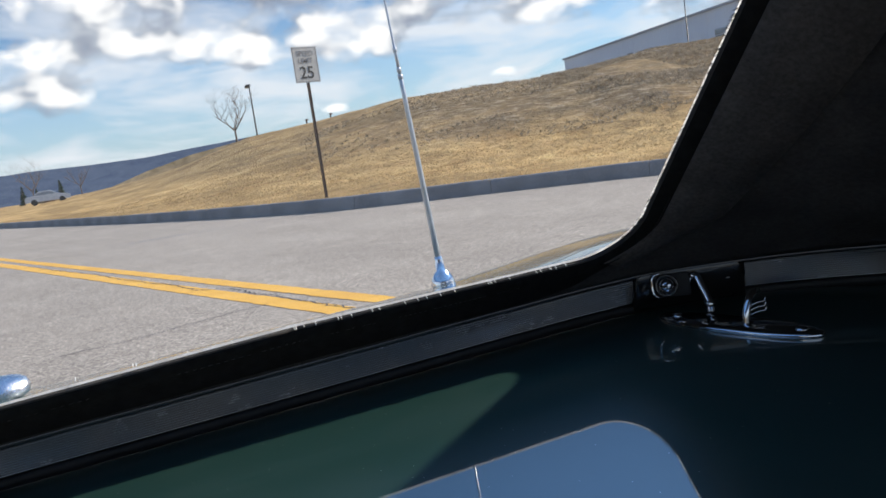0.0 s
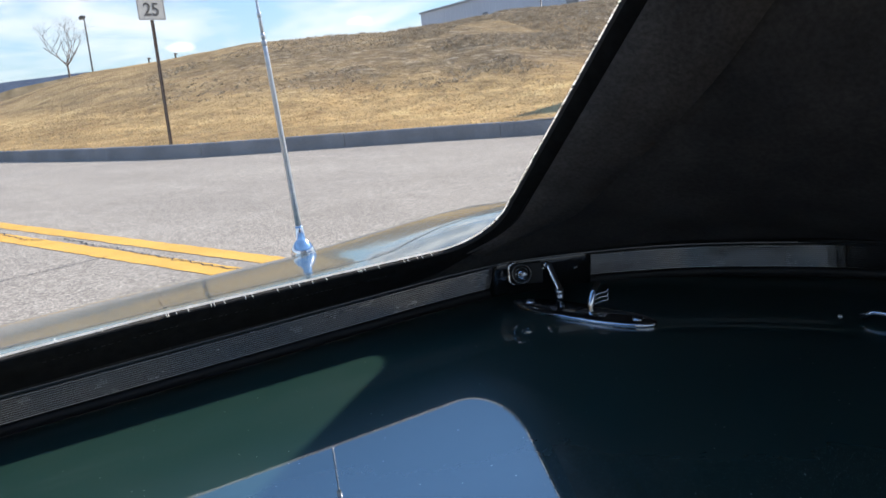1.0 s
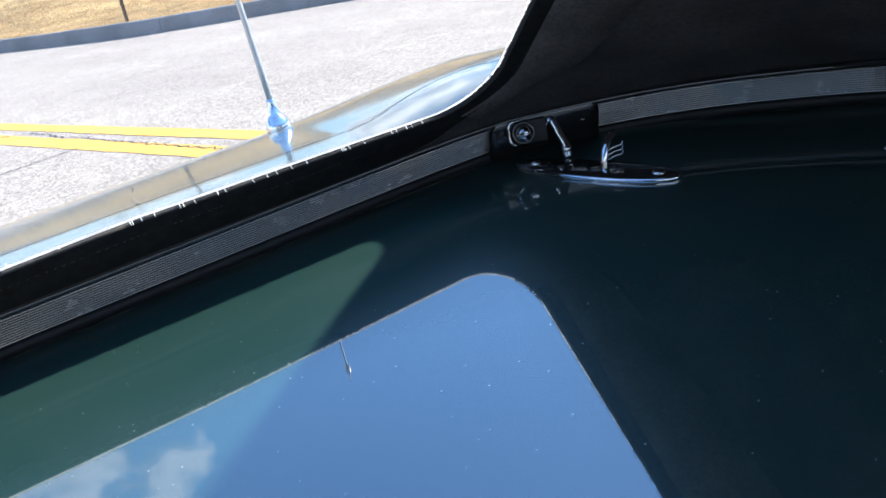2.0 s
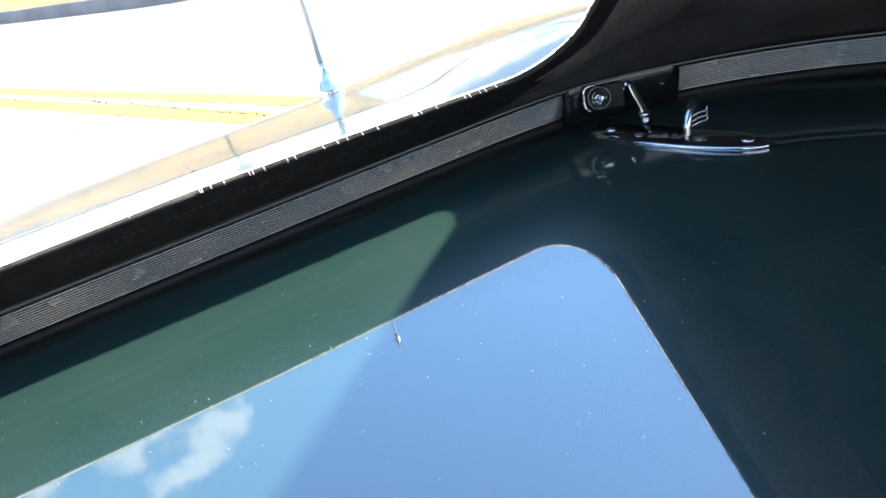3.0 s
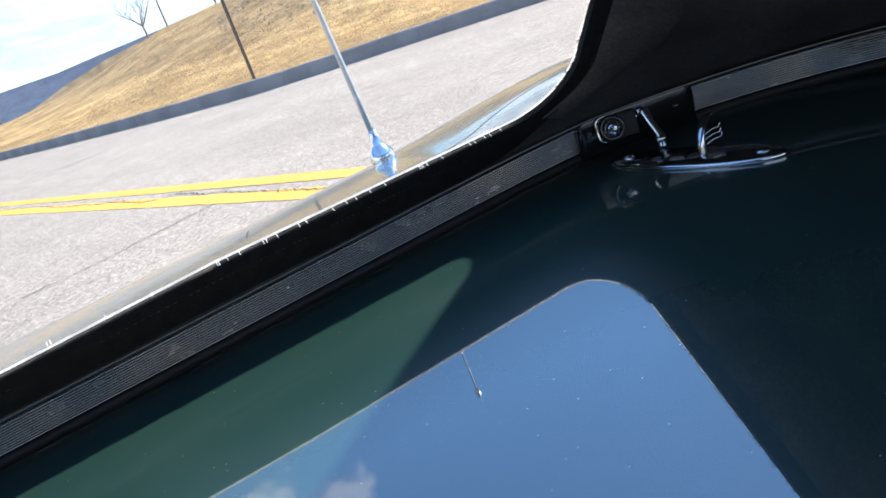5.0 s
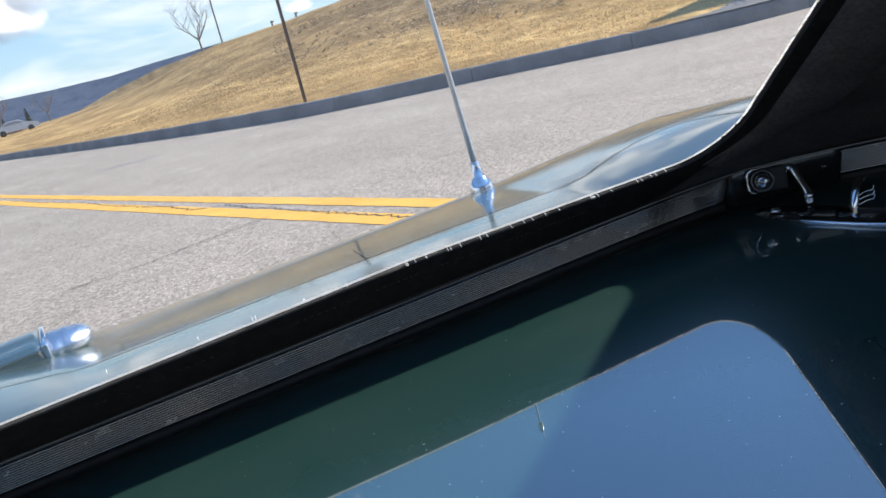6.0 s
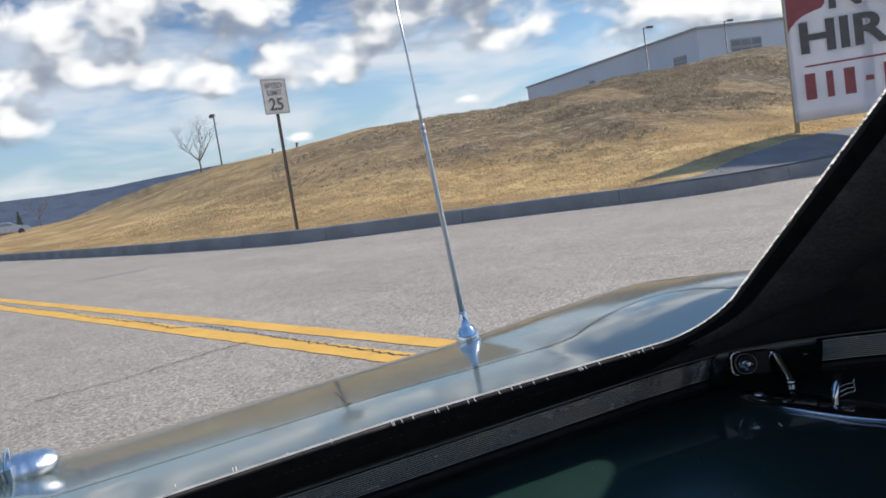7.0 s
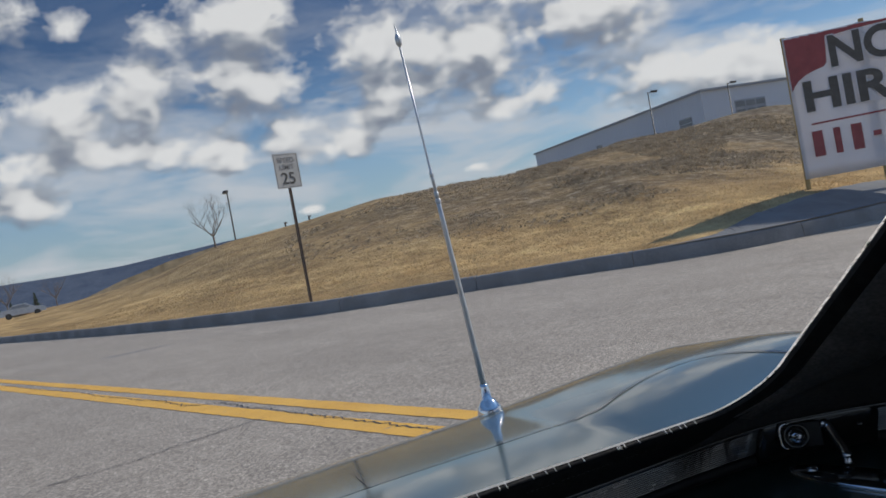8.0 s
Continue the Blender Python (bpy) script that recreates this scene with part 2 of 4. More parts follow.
KERB = material("dark_weathered_kerb", 0.9, 0, 0, 0.3, two_tone((0.155, 0.159, 0.166), (0.225, 0.230, 0.237), 1.2, fine=(40, 0.3)), [(30, 0.5, 0.01)])
GRASS = material("dry_winter_grass", 0.95, 0, 0, 0.15, grass_colour, [(2.2, 0.8, 0.25), (9, 0.9, 0.08), (45, 0.8, 0.02)])
# woods tinted blue-grey: the haze of distance is put into this colour
HAZED_FOREST = material("hazed_wooded_ridge", 1.0, 0, 0, 0.0, two_tone((0.050, 0.070, 0.112), (0.070, 0.092, 0.135), 0.03, fine=(0.2, 0.3)))
POST = material("rusty_sign_post", 0.7, 0.3, 0, 0.4, two_tone((0.05, 0.032, 0.025), (0.12, 0.075, 0.055), 8))
SIGN_WHITE = material("sign_white_sheet", 0.5, 0, 0, 0.4, two_tone((0.36, 0.36, 0.35), (0.44, 0.44, 0.43), 6))
SIGN_BLACK = material("sign_black_print", 0.6, 0, 0, 0.4, two_tone(grey(0.030), grey(0.06), 8))
SIGN_RED = material("sign_red_print", 0.6, 0, 0, 0.4, two_tone((0.24, 0.015, 0.030), (0.32, 0.03, 0.045), 6))
SIGN_GREY = material("sign_worn_print", 0.6, 0, 0, 0.4, two_tone(grey(0.17), grey(0.27), 12))
WOOD = material("yellowed_timber_post", 0.8, 0, 0, 0.3, two_tone((0.32, 0.22, 0.08), (0.46, 0.34, 0.13), 5, fine=(40, 0.4)), [(30, 0.3, 0.005)])
SCRUB = material("brown_winter_scrub", 1.0, 0, 0, 0.0, two_tone((0.22, 0.165, 0.095), (0.31, 0.235, 0.14), 0.05, fine=(0.4, 0.4)))
POLE = material("dark_bronze_pole", 0.5, 0.6, 0, 0.5, two_tone(grey(0.04), grey(0.07), 4))
BARK = material("grey_bark", 0.95, 0, 0, 0.2, two_tone((0.10, 0.075, 0.06), (0.21, 0.17, 0.14), 9), [(25, 0.6, 0.01)])
NEEDLE = material("dark_conifer", 0.95, 0, 0, 0.2, two_tone((0.012, 0.026, 0.016), (0.03, 0.05, 0.03), 2.0))
SIDING = material("pale_metal_siding", 0.55, 0, 0, 0.4, two_tone((0.60, 0.65, 0.72), (0.68, 0.73, 0.79), 0.15))
ROOFING = material("grey_roof_edge", 0.6, 0, 0, 0.4, two_tone((0.30, 0.33, 0.37), (0.35, 0.38, 0.42), 0.5))
DARK_GLASS = material("dark_window_glass", 0.12, 0, 0, 0.6, two_tone((0.12, 0.135, 0.155), (0.17, 0.185, 0.205), 0.5))
CAR_SILVER = material("silver_car_paint", 0.3, 0.5, 1.0, 0.5, two_tone((0.36, 0.37, 0.39), (0.43, 0.44, 0.46), 3))
TYRE = material("tyre_rubber", 0.85, 0, 0, 0.3, two_tone(grey(0.02), grey(0.035), 20))
LINER = material("grey_seat_vinyl", 0.6, 0, 0, 0.4, two_tone(grey(0.16), grey(0.24), 14), [(60, 0.2, 0.002)])
CARPET = material("black_carpet", 1.0, 0, 0, 0.1, two_tone(grey(0.010), grey(0.02), 90), [(400, 0.6, 0.002)])
ROCK = material("pale_brown_rock", 0.9, 0, 0, 0.2, two_tone((0.22, 0.15, 0.09), (0.42, 0.32, 0.22), 1.5), [(4, 0.5, 0.05)])


def clear_vinyl():
    m = bpy.data.materials.new("clear_vinyl")
    m.use_nodes = True
    k = Nodes(m.node_tree)
    gloss = k.add("ShaderNodeBsdfGlossy", ins={"Roughness": 0.08})
    clear = k.add("ShaderNodeBsdfTransparent", ins={"Color": (0.97, 0.98, 0.98, 1)})
    milky = k.add("ShaderNodeBsdfTranslucent", ins={"Color": (0.9, 0.88, 0.84, 1)})
    shiny = k.add("ShaderNodeMixShader", ins={0: 0.02, 1: clear.outputs[0], 2: gloss.outputs[0]}).outputs[0]
    k.add("ShaderNodeOutputMaterial", ins={0: k.add("ShaderNodeMixShader", ins={0: 0.026, 1: shiny, 2: milky.outputs[0]}).outputs[0]})
    return m


VINYL = clear_vinyl()


def thin_sheet(name, dark, pale, scale, through_=0.5):
    """Thin stuff that lets some light through."""
    m = bpy.data.materials.new(name)
    m.use_nodes = True
    k = Nodes(m.node_tree)
    place = k.add("ShaderNodeTexCoord").outputs["Object"]
    c = k.ramp(k.noise(place, scale, 5.0), [(0.35, dark), (0.65, pale)])
    back = k.add("ShaderNodeBsdfTranslucent", ins={"Color": c})
    face = k.add("ShaderNodeBsdfDiffuse", ins={"Color": c})
    k.add("ShaderNodeOutputMaterial", ins={0: k.add("ShaderNodeMixShader", ins={0: through_, 1: face.outputs[0], 2: back.outputs[0]}).outputs[0]})
    return m


TUSSOCK = thin_sheet("dead_grass_clumps", (0.21, 0.158, 0.100), (0.48, 0.395, 0.28), 2.5, 0.25)
BLADE = thin_sheet("dry_grass_blades", (0.36, 0.25, 0.12), (0.60, 0.45, 0.24), 0.6)
BANNER = thin_sheet("white_banner_vinyl", (0.76, 0.75, 0.78), (0.86, 0.85, 0.87), 2.0, 0.30)
EDGE = thin_sheet("pale_vinyl_edge", (0.70, 0.66, 0.60), (0.90, 0.87, 0.82), 60.0, 0.6)


# ---- mesh helpers ----
def part(name, bm, mat, parent=None, label="", smooth=True, at=None):
    """Links a bmesh as ONE mesh object, under a thing or part if given."""
    me = bpy.data.meshes.new(name)
    bmesh.ops.recalc_face_normals(bm, faces=bm.faces)
    bm.to_mesh(me)
    bm.free()
    me.materials.append(mat)
    if smooth:
        me.polygons.foreach_set("use_smooth", [True] * len(me.polygons))
    ob = new(name, me)
    if parent is not None:
        ob.parent = parent
    if at is not None:
        ob.matrix_basis = at
    if label:
        ob["label"] = label
    return ob


def root(name, at, label, category, group="", kind=""):
    ob = new(name)
    ob.empty_display_size = 0.2
    ob.matrix_basis = at
    return tagged(ob, label, category, group, kind)


def box(size, at=(0, 0, 0), turn=None, bevel=0.0, bm=None):
    bm = bm or bmesh.new()
    m = Matrix.Translation(at) @ (turn or Matrix()) @ Matrix.Diagonal((*size, 1))
    got = bmesh.ops.create_cube(bm, size=1, matrix=m)
    if bevel:
        edges = list({e for v in got["verts"] for e in v.link_edges})
        bmesh.ops.bevel(bm, geom=edges, offset=bevel, segments=2, affect="EDGES", profile=0.6)
    return bm


def lathe(profile, segments=16, bm=None, m=None):
    """A turned solid: profile of (radius, height)."""
    bm = bm or bmesh.new()
    m = m or Matrix()
    rings = []
    for r, z in profile:
        if r < 1e-6:
            rings.append([bm.verts.new(m @ Vector((0, 0, z)))])
        else:
            rings.append([bm.verts.new(m @ Vector((r * math.cos(2 * math.pi * i / segments), r * math.sin(2 * math.pi * i / segments), z))) for i in range(segments)])
    for a, b in zip(rings, rings[1:]):
        for i in range(segments):
            j = (i + 1) % segments
            face = [a[i % len(a)], a[j % len(a)], b[j % len(b)], b[i % len(b)]]
            face = list(dict.fromkeys(face))
            if len(face) > 2:
                bm.faces.new(face)
    for ring in (rings[0], rings[-1]):
        if len(ring) > 2:
            bm.faces.new(ring)
    return bm


def tube(points, radii, segments=8, bm=None):
    """A round bar along points, with a radius for each."""
    bm = bm or bmesh.new()
    pts = [Vector(p) for p in points]
    if not isinstance(radii, (list, tuple)):
        radii = [radii] * len(pts)
    rings, side = [], None
    for i, p in enumerate(pts):
        d = (pts[min(i + 1, len(pts) - 1)] - pts[max(i - 1, 0)]).normalized()
        if side is None:
            side = d.orthogonal().normalized()
        side = (side - d * side.dot(d)).normalized()
        other = d.cross(side)
        rings.append([bm.verts.new(p + radii[i] * (math.cos(2 * math.pi * k / segments) * side + math.sin(2 * math.pi * k / segments) * other)) for k in range(segments)])
    for a, b in zip(rings, rings[1:]):
        for i in range(segments):
            j = (i + 1) % segments
            bm.faces.new((a[i], a[j], b[j], b[i]))
    bm.faces.new(rings[0][::-1])
    bm.faces.new(rings[-1])
    return bm


def smooth_line(points, per=8):
    """A Catmull-Rom line through points."""
    p = [Vector(q) for q in points]
    p = [2 * p[0] - p[1], *p, 2 * p[-1] - p[-2]]
    out = []
    for i in range(1, len(p) - 2):
        for k in range(per):
            t = k / per
            out.append(0.5 * (2 * p[i] + (p[i + 1] - p[i - 1]) * t + (2 * p[i - 1] - 5 * p[i] + 4 * p[i + 1] - p[i + 2]) * t * t + (3 * p[i] - p[i - 1] - 3 * p[i + 1] + p[i + 2]) * t ** 3))
    out.append(p[-2])
    return out


def grid(rows, bm=None):
    """A sheet from rows of points."""
    bm = bm or bmesh.new()
    vs = [[bm.verts.new(p) for p in row] for row in rows]
    for a, b in zip(vs, vs[1:]):
        for i in range(len(a) - 1):
            bm.faces.new((a[i], a[i + 1], b[i + 1], b[i]))
    return bm


def slab(bm, depth):
    """Gives a sheet a thickness."""
    bmesh.ops.recalc_face_normals(bm, faces=bm.faces)
    bmesh.ops.solidify(bm, geom=bm.faces[:], thickness=depth)
    return bm


def sweep(path, profile, bm=None):
    """A closed profile of (inward, up) carried along a path in plan; inward is to the right of the way."""
    bm = bm or bmesh.new()
    rows = []
    for i, p in enumerate(path):
        d = (path[min(i + 1, len(path) - 1)] - path[max(i - 1, 0)])
        d = Vector((d.x, d.y, 0)).normalized()
        inward = Vector((d.y, -d.x, 0))
        rows.append([bm.verts.new(p + inward * a + Vector((0, 0, b))) for a, b in profile])
    k = len(profile)
    for a, b in zip(rows, rows[1:]):
        for i in range(k):
            j = (i + 1) % k
            bm.faces.new((a[i], a[j], b[j], b[i]))
    bm.faces.new(rows[0][::-1])
    bm.faces.new(rows[-1])
    return bm


def ease(v):
    v = min(1.0, max(0.0, v))
    return v * v * (3 - 2 * v)


def lerp(x, table):
    for (a, p), (b, q) in zip(table, table[1:]):
        if x <= b:
            return p + (q - p) * max(0.0, (x - a) / (b - a))
    return table[-1][1]


def lettering(name, text, size, mat, parent, at, label="", depth=0.004, bold=0.012, align="CENTER"):
    curve = bpy.data.curves.new(name, "FONT")
    curve.body, curve.size, curve.extrude, curve.offset = text, size, depth, bold * size
    curve.align_x, curve.align_y = align, "CENTER"
    temp = bpy.data.objects.new("temp", curve)
    scene.collection.objects.link(temp)
    me = bpy.data.meshes.new_from_object(temp.evaluated_get(bpy.context.evaluated_depsgraph_get()))
    bpy.data.objects.remove(temp)
    me.materials.clear()
    me.materials.append(mat)
    ob = new(name, me)
    ob.parent = parent
    ob.matrix_basis = at
    if label:
        ob["label"] = label
    return ob


# ---- ground, road, kerb ----
KERB_LINE = smooth_line([(8.9, 400, 0), (8.7, 120, 0), (8.6, 50, 0), (8.4, 26, 0), (8.75, 16.3, 0), (9.45, 13.6, 0), (10.35, 11.9, 0), (11.35, 9.95, 0), (12.2, 8.0, 0), (13.3, 6.8, 0), (16.0, 5.95, 0), (24, 5.0, 0), (60, 3.0, 0), (300, -10, 0)], 8)
KERB_HEIGHT = 0.27


def kerb_gap(x, y):
    """Metres from the kerb's foot, positive on the grass side."""
    best, side = 1e9, 1
    for a, b in zip(KERB_LINE, KERB_LINE[1:]):
        dx, dy = b.x - a.x, b.y - a.y
        t = max(0.0, min(1.0, ((x - a.x) * dx + (y - a.y) * dy) / (dx * dx + dy * dy)))
        ex, ey = x - a.x - t * dx, y - a.y - t * dy
        d = ex * ex + ey * ey
        if d < best:
            best, side = d, dx * ey - dy * ex
    return math.sqrt(best) * (1 if side > 0 else -1)


CREST = [(-90, 0.0), (4, 0.0), (7.5, 0.2), (13.5, 0.7), (20, 1.75), (26, 3.2), (32, 3.38), (37, 3.43), (42, 3.21), (46, 2.98), (50, 3.03), (54, 3.53), (58, 3.85), (64, 4.56), (90, 4.6)]


def bank_height(x, y, gap):
    rise = lerp(math.degrees(math.atan2(x, y)), CREST) * (0.35 * min(1.0, max(0.0, gap - 0.3) / 17) + 0.65 * ease((gap - 0.5) / 17)) + 0.012 * min(40.0, max(0.0, gap - 17))
    bumps = 0.16 * noise.noise((x * 0.11, y * 0.11, 0.3)) + 0.06 * noise.noise((x * 0.4, y * 0.4, 1.3)) + 0.03 * noise.noise((x * 1.3, y * 1.3, 2.3))
    mound = 0.26 * math.exp(-((x - 17.0) ** 2 + (y - 7.4) ** 2) / 8.0) * ease(gap / 1.2)
    return KERB_HEIGHT - 0.02 + rise + mound + bumps * ease(gap / 4)


def ground_height(x, y):
    if x < -7.5:
        return 0.02
    gap = kerb_gap(x, y)
    if gap < 0.75:
        return -0.25
    return bank_height(x, y, gap) - 0.05 * (1 - ease((gap - 0.9) / 0.5))


def steps_between(a, b, fine, lo, hi, coarse):
    """Grid lines: fine between lo and hi, growing outside."""
    out, v, s = [], lo, fine
    while v <= hi:
        out.append(v)
        v += fine
    s = fine
    while v < b:
        out.append(v)
        s = min(s * 1.35, coarse)
        v += s
    out.append(b)
    v, s = lo - fine, fine
    while v > a:
        out.insert(0, v)
        s = min(s * 1.35, coarse)
        v -= s
    out.insert(0, a)
    return out


xs = steps_between(-2500, 2500, 0.45, 8.0, 42.0, 400)
ys = steps_between(-2500, 2500, 0.5, 3.0, 48.0, 400)
ground = part("ground", grid([[Vector((x, y, ground_height(x, y))) for x in xs] for y in ys]), GRASS)
tagged(ground, "dry yellow-brown winter grass bank rising to a crest", "grass", kind="structure")

bm = bmesh.new()
straight = [p for p in KERB_LINE if p.y > 6.0]
grid([[Vector((x, p.y, 0.0)) for x in (-7.0, -2.0, 3.0, 6.0)] + [Vector((p.x + 0.02, p.y, 0.0))] for p in straight] + [[Vector((x, -60.0, 0.0)) for x in (-7.0, -2.0, 3.0, 6.0)] + [Vector((straight[-1].x + 0.02, -60.0, 0.0))]], bm)
side = [straight[-1]] + [p for p in KERB_LINE if p.y <= 6.0]
grid([[Vector((p.x + (0.02 if p is side[0] else 0), p.y, 0.0)), Vector((p.x + (0.02 if p is side[0] else 0), -60.0, 0.0))] for p in side], bm)
road = part("road", bm, ROAD, smooth=False)
tagged(road, "worn light grey asphalt road with fine cracks", "road", kind="structure")

near_kerb = [p for p in KERB_LINE if p.y < 130 and p.x < 70]
APRON = [(12.05, 0.07), (12.5, 0.45), (12.8, 0.72), (13.1, 0.92), (13.9, 1.25), (15.0, 1.32), (16.5, 1.26), (20, 1.5), (40, 2.5)]
rows = []
dense = [p.lerp(q, k / 8) for p, q in zip(KERB_LINE, KERB_LINE[1:]) for k in range(8)]
for i, p in enumerate(dense[:-1]):
    if 12.05 < p.x < 40:
        d = (dense[i + 1] - dense[i - 1]).normalized()
        deep = lerp(p.x, APRON) * (1 + 0.05 * noise.noise((p.x * 3, p.y * 3, 0))) + 0.03 * noise.noise((p.x * 9, p.y * 9, 4))
        row = []
        for f in (0.0, 0.12, 0.3, 0.5, 0.75, 1.0):
            q = p + Vector((-d.y, d.x, 0)) * (0.05 + (deep - 0.05) * f)
            row.append(Vector((q.x, q.y, max(KERB_HEIGHT + 0.012, bank_height(q.x, q.y, deep * f) + 0.03))))
        rows.append(row)
apron = part("driveway", grid(rows), APRON_TAR)
tagged(apron, "smooth dark asphalt apron beside the road", "driveway", kind="structure")
rows = []
for i, p in enumerate(KERB_LINE):
    d = (KERB_LINE[min(i + 1, len(KERB_LINE) - 1)] - KERB_LINE[max(i - 1, 0)]).normalized()
    rows.append([])
    for gap in (0.10, 0.20, 0.35, 0.55, 0.85, 1.2, 1.7, 2.2):
        q = p + Vector((-d.y, d.x, 0)) * gap
        rows[-1].append(Vector((q.x, q.y, bank_height(q.x, q.y, gap) + (0.012 if gap < 2 else -0.03))))
verge = part("verge", grid(rows), GRASS)
tagged(verge, "strip of dry grass along the kerb", "grass", kind="structure")
kerb = tagged(new("kerb"), "dark weathered kerb between road and grass", "kerb", kind="structure")
stones = []
dense = [p.lerp(q, k / 12) for p, q in zip(near_kerb, near_kerb[1:]) for k in range(12)]
run, gone = [dense[0]], 0.0
for p, q in zip(dense, dense[1:]):
    gone += (q - p).length
    run.append(q)
    if gone > (3.05 if q.y < 45 else 12.0):
        stones.append(run)
        run, gone = [q + (q - p).normalized() * 0.012], 0.0
rng = random.Random(2)
for run in stones:
    up = rng.uniform(-0.008, 0.008)
    part("kerb_stone", sweep(run, [(0.0, -0.05), (-0.025, 0.17 + up), (-0.04, 0.235 + up), (-0.065, 0.262 + up), (-0.16, KERB_HEIGHT + up), (-0.18, -0.05)]), KERB, kerb, smooth=False)


def stripe(name, x0, x1, seed):
    rng = random.Random(seed)
    left, right, y = [], [], -20.0
    while y < 160:
        a, b = rng.uniform(-0.008, 0.008), rng.uniform(-0.008, 0.008)
        left.append(Vector((x0 + a, y, 0.004)))
        right.append(Vector((x1 + b, y, 0.004)))
        y += 0.09 if 2.5 < y < 14 else 1.0
    ob = part(name, grid([left, right]), YELLOW, smooth=False)
    return tagged(ob, "cracked yellow centre line painted on the asphalt", "road marking", "double centre line", "structure")


stripe("centre_line", 2.865, 3.085, 1)
stripe("centre_line", 3.235, 3.425, 2)


def crack(points, width, seed):
    rng = random.Random(seed)
    line = smooth_line(points, 14)
    left, right = [], []
    for i, p in enumerate(line):
        d = (line[min(i + 1, len(line) - 1)] - line[max(i - 1, 0)]).normalized()
        side = Vector((d.y, -d.x, 0))
        c = p + side * rng.gauss(0, width * 0.6)
        w = width * rng.uniform(0.35, 1.0)
        left.append(c - side * w / 2 + Vector((0, 0, 0.007)))
        right.append(c + side * w / 2 + Vector((0, 0, 0.007)))
    ob = part("road_crack", grid([left, right]), TAR, smooth=False)
    return tagged(ob, "thin dark jagged crack in the road", "crack", "road cracks", "structure")


crack([(3.02, 9.2, 0), (3.06, 8.4, 0), (3.00, 7.6, 0), (3.17, 7.2, 0), (3.12, 6.6, 0), (3.095, 5.94, 0), (3.07, 5.4, 0), (3.05, 4.96, 0), (3.03, 4.2, 0), (3.02, 3.8, 0), (3.0, 3.0, 0)], 0.022, 3)
crack([(3.10, 15.5, 0), (3.06, 13.2, 0), (3.10, 11.5, 0), (3.03, 10.2, 0), (3.05, 9.2, 0)], 0.018, 8)
crack([(2.90, 5.87, 0), (2.27, 5.88, 0), (1.83, 5.83, 0), (1.30, 5.92, 0)], 0.018, 4)
crack([(5.55, 20.2, 0), (6.3, 20.3, 0), (7.1, 20.3, 0)], 0.05, 5)

# ---- the car ----
CAR = Matrix(((0.92877, 0.36642, -0.05591, 0.1), (-0.367, 0.93022, 0.0, 0.0), (0.05201, 0.02052, 0.99844, 0.8146), (0, 0, 0, 1)))
MID = 0.08
car = root("convertible_car", CAR, "dark green classic convertible with black soft top and chrome fittings", "car")


RIDGE = [(0.45, -0.008), (0.70, 0.018), (0.90, 0.027), (1.09, 0.013), (1.25, -0.017), (1.40, -0.042), (1.48, -0.058), (1.60, -0.10), (1.75, -0.165), (2.2, -0.32)]


FALL = [(0.70, 0.0), (0.80, -0.005), (0.90, -0.012), (1.0, -0.020), (1.12, -0.032), (1.3, -0.058), (1.5, -0.089), (1.6, -0.108), (1.8, -0.180), (2.0, -0.275), (2.3, -0.42)]


def deck_z(x, y):
    """Height of the bodywork over the flat part of the deck."""
    z = sum(lerp(y + d, FALL) for d in (-0.04, 0.0, 0.04)) / 3 if y > 0.66 else 0.0
    out = abs(x - MID)
    ridge = sum(lerp(y + d, RIDGE) for d in (-0.08, 0.0, 0.08)) / 3
    share_ = min(1.0, max(0.0, (out - 0.385) / 0.375))
    flank = math.sin(math.pi / 2 * share_) * ease(0.35 + share_ / 0.16)
    z += max(0.0, ridge - z) * flank
    return z - 0.06 * ease((out - 0.79) / 0.10)


cols = [MID + s for s in np.linspace(-0.88, 0.88, 89)]
lines = [0.10 + 0.025 * i for i in range(79)]
rows = []
for y in lines:
    row = [Vector((x, y, deck_z(x, y))) for x in cols]
    rim = row[-1].z
    edge = [Vector((MID + w, y, min(d, rim - e))) for w, d, e in ((0.90, -0.10, 0.03), (0.91, -0.2, 0.08), (0.90, -0.42, 0.15), (0.86, -0.58, 0.25))]
    other = [Vector((2 * MID - p.x, p.y, p.z)) for p in edge][::-1]
    rows.append(other + row + edge)
tail = rows[-1]
for back, drop in ((0.03, 0.012), (0.05, 0.035), (0.055, 0.10), (0.04, 0.25), (0.0, 0.40)):
    rows.append([Vector((p.x, p.y + back, min(p.z, 0) - drop)) for p in tail])
first = rows[0]
rows.insert(0, [Vector((p.x, p.y - 0.010, p.z - 0.012)) for p in first])
rows.insert(0, [Vector((p.x, p.y - 0.012, p.z - 0.22)) for p in first])
cut = next(i for i, row in enumerate(rows) if row[0].y > 0.69)
part("cabin_deck", grid(rows[:cut + 1]), PAINT, car, "glossy dark green deck panel inside the soft top")
part("rear_deck", grid(rows[cut:]), WEATHERED, car, "dark green painted rear deck with raised fenders")
part("deck_trim", box((1.5, 0.045, 0.03), (MID, 0.072, -0.008), bevel=0.008), LINER, car, "pale grey vinyl trim roll along the deck's front edge")


